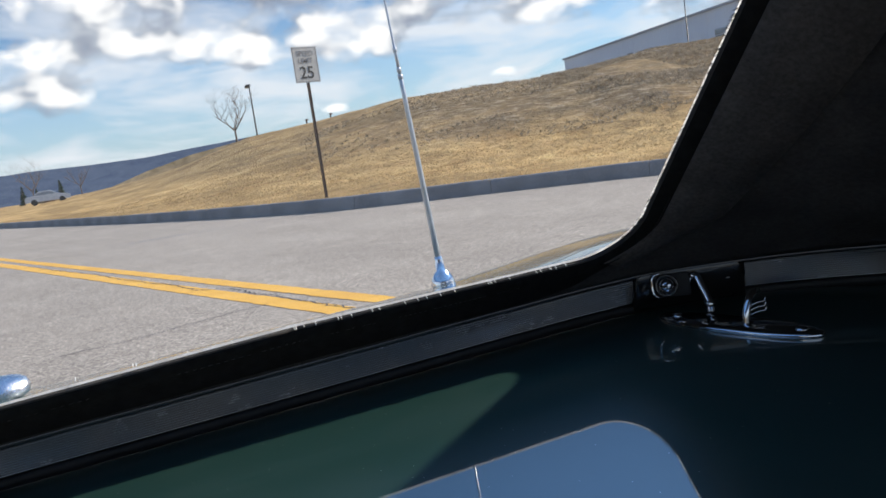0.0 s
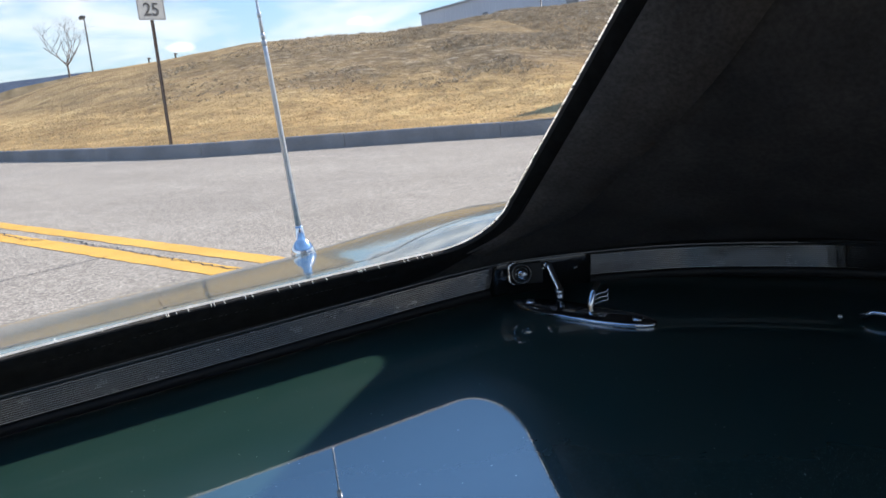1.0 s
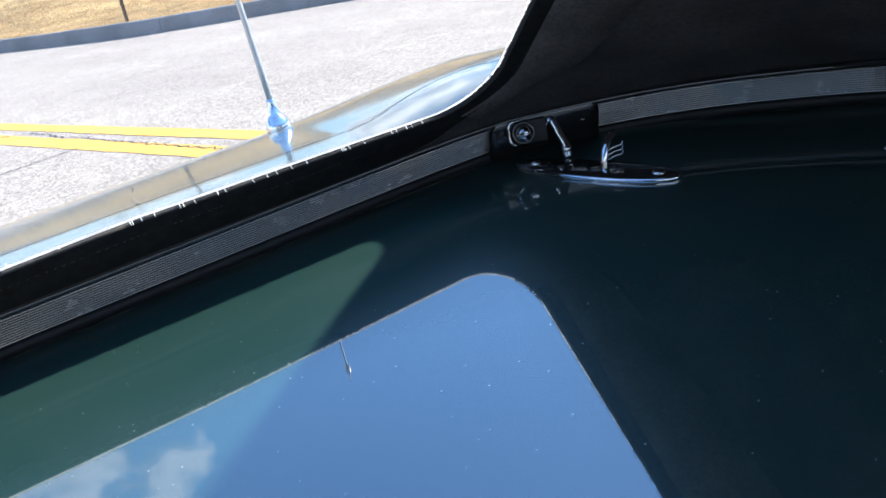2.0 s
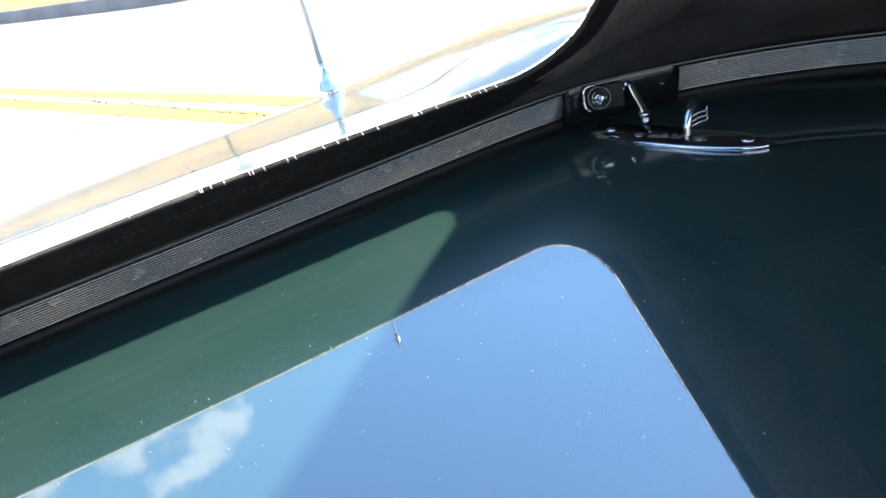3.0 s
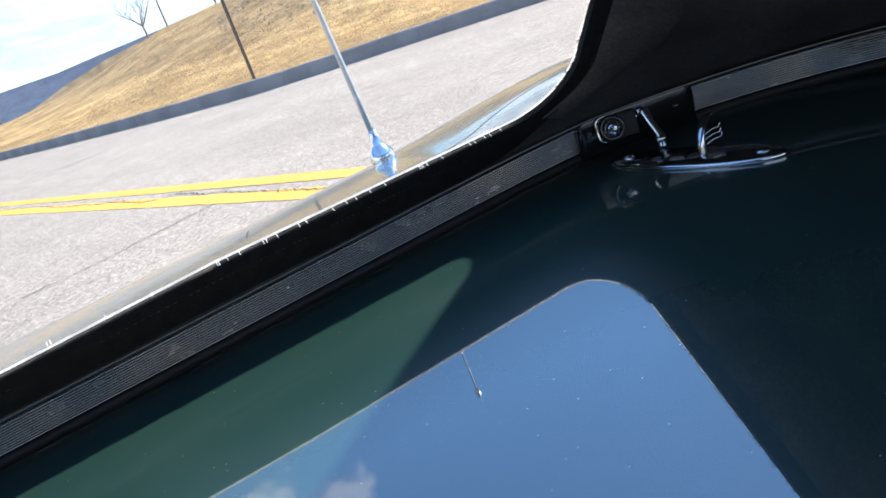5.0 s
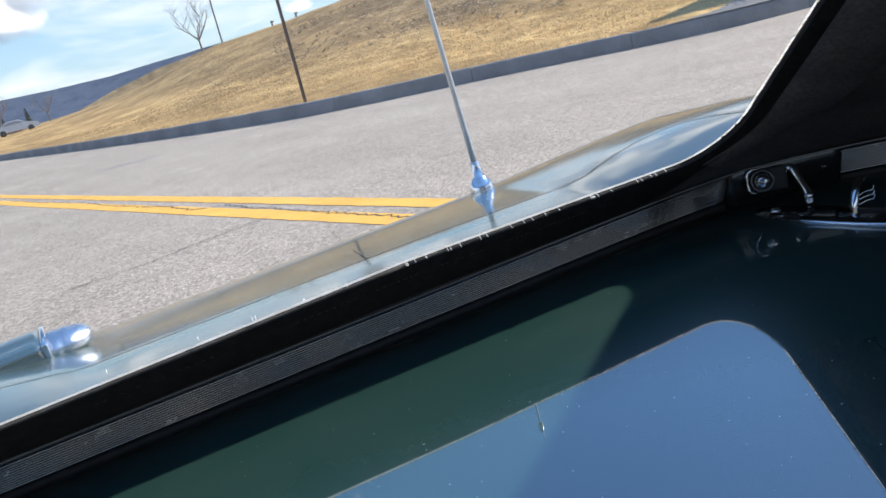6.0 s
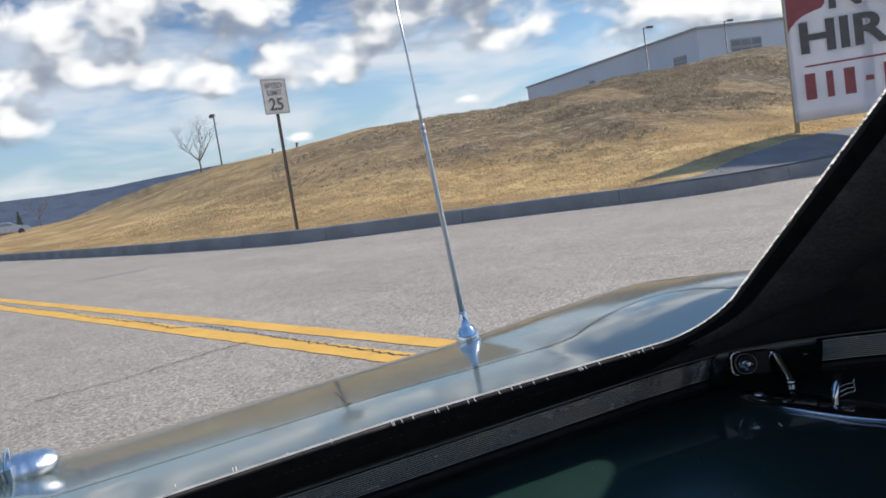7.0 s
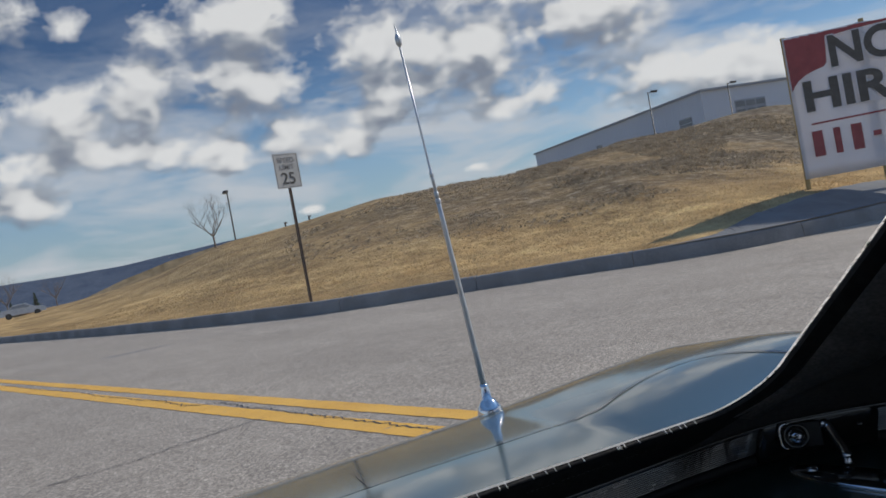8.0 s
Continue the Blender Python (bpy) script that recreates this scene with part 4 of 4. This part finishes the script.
def hiring_banner():
    a = Vector((16.62, 7.57, 0.0))
    a.z = ground_height(a.x, a.y)
    turn = -57.0
    thing = root("hiring_banner", Matrix.Translation(a) @ pose(0, 0, 0, 0, 0, turn), "large white hiring banner with black and red print on posts", "banner")
    foot, high = 0.93 - a.z, 3.86 - a.z
    wide = 4.0
    for i, x in enumerate((0.0, 1.48, 2.9, 4.0)):
        part("post", box((0.09, 0.09, high + 0.3 + (0.08 if i == 1 else 0.0)), (x, 0.055, (high + 0.3) / 2 - 0.28), bevel=0.008), WOOD, thing, "yellowed timber post")
    rows = []
    for z in np.linspace(foot, high, 15):
        rows.append([Vector((x, -0.012 + 0.02 * math.sin(x * 4.4 + z), z + (0.03 * math.sin(x * 2.3) if z > foot + 0.01 else 0.0) - (0.05 * ease((z - foot) / (high - foot)) * math.sin(math.pi * ((x / 1.48) % 1.0))))) for x in np.linspace(-0.03, wide, 40)])
    cloth = part("cloth", slab(grid(rows), 0.006), BANNER, thing, "white vinyl banner cloth")
    stand_up = lambda x, z: pose(x, -0.045, z, 90, 0, 0)
    bm = bmesh.new()
    edge = [(0.0, 1.12), (0.06, 1.02), (0.16, 0.92), (0.30, 0.83), (0.48, 0.77), (0.66, 0.73), (0.72, 0.66), (0.74, 0.45), (0.76, 0.16), (1.2, 0.12), (2.0, 0.10), (3.0, 0.09), (3.95, 0.09)]
    for (x0, d0), (x1, d1) in zip(edge, edge[1:]):
        bm.faces.new([bm.verts.new(p) for p in ((x0, -0.040, high - d0), (x1, -0.040, high - d1), (x1, -0.040, high - 0.055), (x0, -0.040, high - 0.035))])
    part("red_corner", bm, SIGN_RED, cloth, "dark red swoosh in the corner", smooth=False)
    for word, size, x, drop in (("NOW", 0.86, 0.76, 0.50), ("HIRING", 0.84, 0.16, 1.31)):
        broad = Matrix.Diagonal((1.22 if word == "HIRING" else 1.0, 1, 1, 1))
        lettering("word_outline", word, size, BANNER, cloth, pose(x, -0.0425, high - drop, 90, 0, 0) @ broad, "white outline of the letters", depth=0.0012, bold=0.060, align="LEFT")
        lettering("word", word, size, SIGN_BLACK, cloth, stand_up(x, high - drop) @ broad, bold=0.032, align="LEFT")
    bm = bmesh.new()
    box((3.5, 0.004, 0.035), (2.0, -0.044, high - 1.84), bm=bm)
    part("rule", bm, SIGN_RED, cloth, smooth=False)
    bm = bmesh.new()
    for i, (wide_, tall_) in enumerate(((0.20, 0.52), (0.13, 0.52), (0.20, 0.52), (0.15, 0.10), (0.20, 0.52), (0.20, 0.52), (0.20, 0.52), (0.15, 0.10), (0.20, 0.52), (0.20, 0.52))):
        box((wide_, 0.004, tall_), (0.32 + 0.365 * i, -0.044, high - 2.25), bm=bm)
    part("number_bars", bm, SIGN_RED, cloth, "row of red bars", smooth=False)
    bm = bmesh.new()
    box((1.7, 0.004, 0.13), (2.75, -0.044, high - 2.75), bm=bm)
    part("small_bar", bm, SIGN_BLACK, cloth, smooth=False)


hiring_banner()


# ---- lamps, trees, buildings ----
def polar(az, r):
    return r * math.sin(radians(az)), r * math.cos(radians(az))


def street_lamp(az, r, top_z, arm_turn, seed):
    x, y = polar(az, r)
    z = ground_height(x, y) - 0.05
    thing = root("street_lamp", Matrix.Translation((x, y, z)), "tall dark parking lot lamp beyond the grass crest", "street lamp", "parking lot lamps")
    h = top_z - z
    part("pole", lathe([(0.12, 0.0), (0.12, 0.05), (0.085, 0.06), (0.06, h)], 12), POLE, thing, "dark bronze pole")
    turn = pose(0, 0, 0, 0, 0, arm_turn)
    arm = part("arm", box((0.5, 0.07, 0.07), (0.24, 0, h - 0.10), bevel=0.01), POLE, thing, at=turn)
    head = part("head", box((0.80, 0.45, 0.22), (0.72, 0, h - 0.05), pose(0, 0, 0, 0, 6, 0), bevel=0.04), POLE, thing, "box-shaped lamp head", at=turn)
    part("lens", box((0.6, 0.32, 0.03), (0.72, 0, h - 0.170), pose(0, 0, 0, 0, 6, 0)), SIGN_GREY, head)


street_lamp(26.7, 80, 1.16 + 80 * math.tan(radians(5.75)), 75, 1)
street_lamp(56.65, 100, 1.16 + 100 * math.tan(radians(7.05)), -55, 2)
street_lamp(61.75, 112, 1.16 + 112 * math.tan(radians(6.5)), -60, 3)


def bare_tree(az, r, height, seed, label="small bare winter tree on the crest of the bank"):
    rng = random.Random(seed)
    x, y = polar(az, r)
    z = ground_height(x, y) - 0.1
    thing = root("bare_tree", Matrix.Translation((x, y, z)), label, "tree", "bare trees")
    trunk_top = Vector((0.05 * height * rng.uniform(-1, 1), 0, 0.36 * height))
    part("trunk", tube([(0, 0, 0), trunk_top * 0.5 + Vector((0.02, 0.02, 0)), trunk_top], [0.022 * height, 0.016 * height, 0.013 * height], 9), BARK, thing, "grey bare trunk")
    bm = bmesh.new()

    def limb(p, d, length, radius, level):
        pts, q, way_ = [p], p, d
        for i in range(3):
            way_ = (way_ + Vector((rng.gauss(0, 0.14), rng.gauss(0, 0.14), 0.10))).normalized()
            q = q + way_ * length / 3
            pts.append(q)
        tube(pts, [radius, radius * 0.8, radius * 0.62, radius * 0.4], 6 if level < 2 else (4 if level < 4 else 3), bm)
        if level < 5:
            for k in range(rng.choice((2, 3, 3))):
                at = pts[rng.choice((1, 2, 3, 3))]
                side = Vector((rng.gauss(0, 1), rng.gauss(0, 1), rng.gauss(0.25, 0.4))).normalized()
                limb(at, (way_ * 0.75 + side * 0.75).normalized(), length * rng.uniform(0.55, 0.8), radius * 0.52, level + 1)

    for k in range(6):
        a = k * 2.4
        limb(trunk_top * rng.uniform(0.75, 1.0), Vector((math.cos(a), math.sin(a), rng.uniform(0.5, 1.4))).normalized(), height * rng.uniform(0.32, 0.44), 0.010 * height, 1)
    part("crown", bm, BARK, thing, "leafless crown of thin branches")


bare_tree(25.3, 74, 5.2, 11)
bare_tree(12.2, 150, 6.5, 12, "pale bare tree in the distance beside conifers")
bare_tree(15.0, 170, 5.5, 13, "pale bare tree in the distance beside conifers")


def conifer(az, r, height, seed):
    rng = random.Random(seed)
    x, y = polar(az, r)
    thing = root("conifer", Matrix.Translation((x, y, ground_height(x, y) - 0.1)), "dark green conifer far down the road", "tree", "far conifers")
    part("trunk", lathe([(0.14, 0), (0.05, height * 0.9)], 7), BARK, thing)
    bm = bmesh.new()
    for k in range(150):
        f = rng.random() ** 0.8
        z = height * (0.08 + 0.90 * f)
        reach = (1 - f) * height * 0.27 * rng.uniform(0.5, 1.15) + 0.12
        a = rng.uniform(0, 2 * math.pi)
        d = Vector((math.cos(a), math.sin(a), -0.22))
        p = Vector((0, 0, z))
        side = Vector((-d.y, d.x, 0)) * reach * 0.34
        tip = p + d * reach
        v = [bm.verts.new(q) for q in (p, p + d * reach * 0.55 + side + Vector((0, 0, -0.1)), tip, p + d * reach * 0.55 - side + Vector((0, 0, -0.1)), p + d * reach * 0.5 + Vector((0, 0, 0.14)))]
        for tri in ((0, 1, 4), (1, 2, 4), (2, 3, 4), (3, 0, 4)):
            bm.faces.new([v[i] for i in tri])
    part("crown", bm, NEEDLE, thing, "drooping dark needle branches", smooth=False)


for i, (az, h) in enumerate(((11.6, 3.2), (12.4, 2.6), (13.8, 3.6), (13.1, 2.2))):
    conifer(az, 150 + 6 * i, h, 20 + i)


def warehouse():
    b = Vector((*polar(60.0, 130), 0))
    a = Vector((*polar(48.4, 186), 0))
    along = (a - b).normalized()
    over = Vector((-along.y, along.x, 0))
    if over.x < 0:
        over = -over
    z = 4.2
    m = Matrix(((along.x, over.x, 0, b.x), (along.y, over.y, 0, b.y), (0, 0, 1, z), (0, 0, 0, 1)))
    thing = root("warehouse", m, "long pale grey metal warehouse behind the grass bank", "building")
    length, depth, h = (a - b).length, 60.0, 15.5 - z
    wall = part("wall", box((length, 0.4, h), (length / 2, 0.2, h / 2)), SIDING, thing, "pale ribbed metal siding", smooth=False)
    end = part("wall", box((0.4, depth, h), (0.2, depth / 2 + 0.4, h / 2)), SIDING, thing, "pale ribbed metal siding", smooth=False)
    part("wall", box((length, 0.4, h), (length / 2, depth + 0.6, h / 2)), SIDING, thing, smooth=False)
    part("wall", box((0.4, depth, h), (length - 0.2, depth / 2 + 0.4, h / 2)), SIDING, thing, smooth=False)
    part("roof", box((length + 0.6, depth + 1.4, 0.35), (length / 2, depth / 2 + 0.4, h + 0.18)), ROOFING, thing, "flat grey roof edge", smooth=False)
    bm = bmesh.new()
    for i in range(int(length / 2.4)):
        box((0.06, 0.03, h - 0.1), (1.2 + 2.4 * i, -0.015, h / 2), bm=bm)
    tagged(part("seam_ribs", bm, SIDING, wall, smooth=False), kind="stuff")
    for x, w, z in ((5.0, 3.4, h - 4.0), (14.0, 2.4, h - 4.8), (34.0, 2.2, h - 3.6)):
        win = part("window", box((w, 0.08, 1.8), (x, -0.04, z)), ROOFING, thing, "small dark window in the wall", smooth=False)
        for k in range(2):
            part("pane", box((w - 0.3, 0.05, 0.65), (x, -0.09, z - 0.42 + 0.84 * k)), DARK_GLASS, win, smooth=False)
    for y, w in ((8.5, 5.6), (30.0, 3.0)):
        win = part("window", box((0.08, w, 2.3), (-0.04, y, h - 3.2)), ROOFING, thing, "strip of dark louvred windows in the wall", smooth=False)
        for k in range(3):
            part("pane", box((0.05, w / 3 - 0.25, 0.8), (-0.09, y - w / 3 + k * w / 3, h - 2.7)), DARK_GLASS, win, smooth=False)
            part("pane", box((0.05, w / 3 - 0.25, 0.5), (-0.09, y - w / 3 + k * w / 3, h - 3.8)), DARK_GLASS, win, smooth=False)


warehouse()


def ridge(name, r, low_az, high_az, table, seed, label, mat, category):
    rows = []
    azs = np.linspace(low_az, high_az, 260)
    for f in (0.0, 0.5, 0.8, 1.0):
        row = []
        for az in azs:
            el = lerp(az, table) + 0.05 * noise.noise((az * 0.35, seed, 0)) + 0.018 * noise.noise((az * 4.0, seed, 5))
            rr = r * (1 + 0.25 * f)
            x, y = polar(az, rr)
            row.append(Vector((x, y, -30 + f * (30 + 1.16 + rr * math.tan(radians(el))))))
        rows.append(row)
    return tagged(part(name, grid(rows), mat), label, category, kind="structure")


ridge("far_ridge", 1500, -60, 75, [(-60, 1.4), (0, 1.8), (12, 1.95), (19, 1.9), (25, 2.3), (29, 2.45), (50, 2.8), (75, 2.6)], 2.0, "wooded mountain ridge on the horizon, its colour blued by distance haze", HAZED_FOREST, "mountain ridge")
ridge("far_hill", 210, 15.5, 46, [(15.5, -0.2), (17, 0.35), (19, 0.95), (22, 1.65), (25, 2.1), (27, 2.35), (29, 2.5), (31, 2.72), (36, 2.85), (40, 3.0), (46, 2.6)], 6.0, "brown scrub-covered hillside behind the bank", SCRUB, "hill")


def saloon():
    x, y = polar(13.0, 98)
    z = ground_height(x, y)
    thing = root("saloon_car", Matrix.Translation((x, y, z)) @ pose(0, 0, 0, 0, 0, -14), "silver saloon car in the distance", "car")
    prof = [(-2.25, 0.35), (-2.3, 0.7), (-2.15, 0.93), (-1.45, 1.0), (-0.85, 1.40), (0.35, 1.45), (1.05, 1.02), (1.95, 0.86), (2.25, 0.65), (2.28, 0.35)]
    rows = []
    for s in np.linspace(-1, 1, 9):
        rows.append([Vector((px, s * (0.86 if pz < 1.02 else 0.86 - 0.45 * (pz - 1.02)), pz + 0.02 * (1 - s * s))) for px, pz in prof])
    bm = grid(rows)
    for s in (-1, 1):
        bm.faces.new([bm.verts.new((px, s * (0.86 if pz < 1.02 else 0.86 - 0.45 * (pz - 1.02)), pz)) for px, pz in prof])
    body_ = part("body", bm, CAR_SILVER, thing, "silver painted body")
    for s in (-1, 1):
        pts = [(-1.25, 1.03), (-0.8, 1.33), (0.3, 1.37), (0.85, 1.05)]
        bm = bmesh.new()
        bm.faces.new([bm.verts.new((px, s * (0.875 - 0.45 * max(0, pz - 1.02)), pz)) for px, pz in pts])
        part("side_window", bm, DARK_GLASS, body_, smooth=False)
        for wx in (-1.4, 1.4):
            wheel = part("wheel", lathe([(0.18, -0.1), (0.31, -0.1), (0.33, 0.0), (0.31, 0.1), (0.18, 0.1)], 18, m=pose(wx, s * 0.78, 0.33, 90, 0, 0)), TYRE, thing)
            part("rim", lathe([(0.19, -0.095), (0.19, 0.095)], 14, m=pose(wx, s * 0.78, 0.33, 90, 0, 0)), SILVER, wheel)
    for s in (-1, 1):
        part("headlight", box((0.12, 0.32, 0.14), (2.17, s * 0.6, 0.70), bevel=0.03), SIGN_WHITE, thing, "clear headlight")


saloon()


def fence_stake(az, r, seed):
    x, y = polar(az, r)
    z = ground_height(x, y) - 0.05
    thing = root("fence_stake", Matrix.Translation((x, y, z)), "short dark wooden stake on the crest of the bank", "stake", "stakes on the crest")
    part("post", box((0.08, 0.08, 0.42), (0, 0, 0.21), bevel=0.01), POST, thing)
    part("cap", box((0.22, 0.06, 0.07), (0, -0.07, 0.36), bevel=0.01), POST, thing)


fence_stake(30.2, 54, 1)
fence_stake(31.9, 52, 2)


def boulder():
    x, y = polar(13.2, 120)
    rng = random.Random(4)
    bm = bmesh.new()
    bmesh.ops.create_icosphere(bm, subdivisions=3, radius=1.0)
    for v in bm.verts:
        v.co *= 1 + 0.25 * noise.noise(v.co * 1.4)
        v.co = Vector((v.co.x * 1.9, v.co.y * 1.0, v.co.z * 0.5 + 0.3))
    ob = part("boulder", bm, ROCK, at=Matrix.Translation((x, y, ground_height(x, y))))
    tagged(ob, "low pale brown rock on the grass", "rock")


boulder()


def tussocks():
    """Rough clumps of dead grass on the upper slope."""
    rng = random.Random(17)
    verts, faces = [], []
    for i in range(17000):
        az, r = rng.uniform(30, 64) if rng.random() < 0.35 else rng.uniform(47, 66), rng.uniform(15, 38)
        x, y = polar(az, r)
        gap = kerb_gap(x, y)
        if not 5.0 < gap < 19 or rng.random() > (gap - 4.0) / 6 or noise.noise((x * 0.25, y * 0.25, 7.0)) < -0.15:
            continue
        z = bank_height(x, y, gap) - 0.02
        size = rng.uniform(0.05, 0.15)
        for k in range(6):
            a, b = rng.uniform(0, 2 * math.pi), rng.uniform(0, 2 * math.pi)
            w = rng.uniform(0.012, 0.030)
            lean = rng.uniform(0.5, 1.5) * size
            px, py = x + rng.gauss(0, 0.05), y + rng.gauss(0, 0.05)
            i0 = len(verts)
            verts += [(px - math.cos(a) * w, py - math.sin(a) * w, z), (px + math.cos(a) * w, py + math.sin(a) * w, z), (px + math.cos(b) * lean, py + math.sin(b) * lean, z + size * rng.uniform(0.5, 1.0))]
            faces.append((i0, i0 + 1, i0 + 2))
    me = bpy.data.meshes.new("tussocks")
    me.from_pydata(verts, [], faces)
    me.materials.append(TUSSOCK)
    tagged(new("tussocks", me), "rough clumps of dead pale grass high on the bank", "grass", kind="stuff")


tussocks()


def grass_tufts():
    """Dry blades on the bank nearest to the road."""
    rng = random.Random(9)
    verts, faces = [], []
    tries = 0
    while len(faces) < 150000 and tries < 120000:
        tries += 1
        f = rng.random() ** 1.4
        r = 11 + 30 * f
        az = rng.uniform(8, 78)
        x, y = polar(az, r)
        gap = kerb_gap(x, y)
        if gap < 0.11 or gap > 7 * rng.random() or (x > 12 and y < 8.4 and gap < 1.4):
            continue
        z = bank_height(x, y, gap) - 0.01
        size = rng.uniform(0.02, 0.06) * (1.4 if gap < 0.4 else 1.0)
        for k in range(3):
            a = rng.uniform(0, 2 * math.pi)
            w = 0.0035 + 0.0003 * r
            dx, dy = math.cos(a), math.sin(a)
            px, py = x + rng.gauss(0, 0.05), y + rng.gauss(0, 0.05)
            i = len(verts)
            lean = rng.uniform(0.3, 1.3) * size
            b = rng.uniform(0, 2 * math.pi)
            verts += [(px - dx * w, py - dy * w, z), (px + dx * w, py + dy * w, z), (px + math.cos(b) * lean, py + math.sin(b) * lean, z + size)]
            faces.append((i, i + 1, i + 2))
    me = bpy.data.meshes.new("grass_tufts")
    me.from_pydata(verts, [], faces)
    me.materials.append(BLADE)
    tagged(new("grass_tufts", me), "dry straw-coloured grass blades on the bank", "grass", kind="stuff")


grass_tufts()
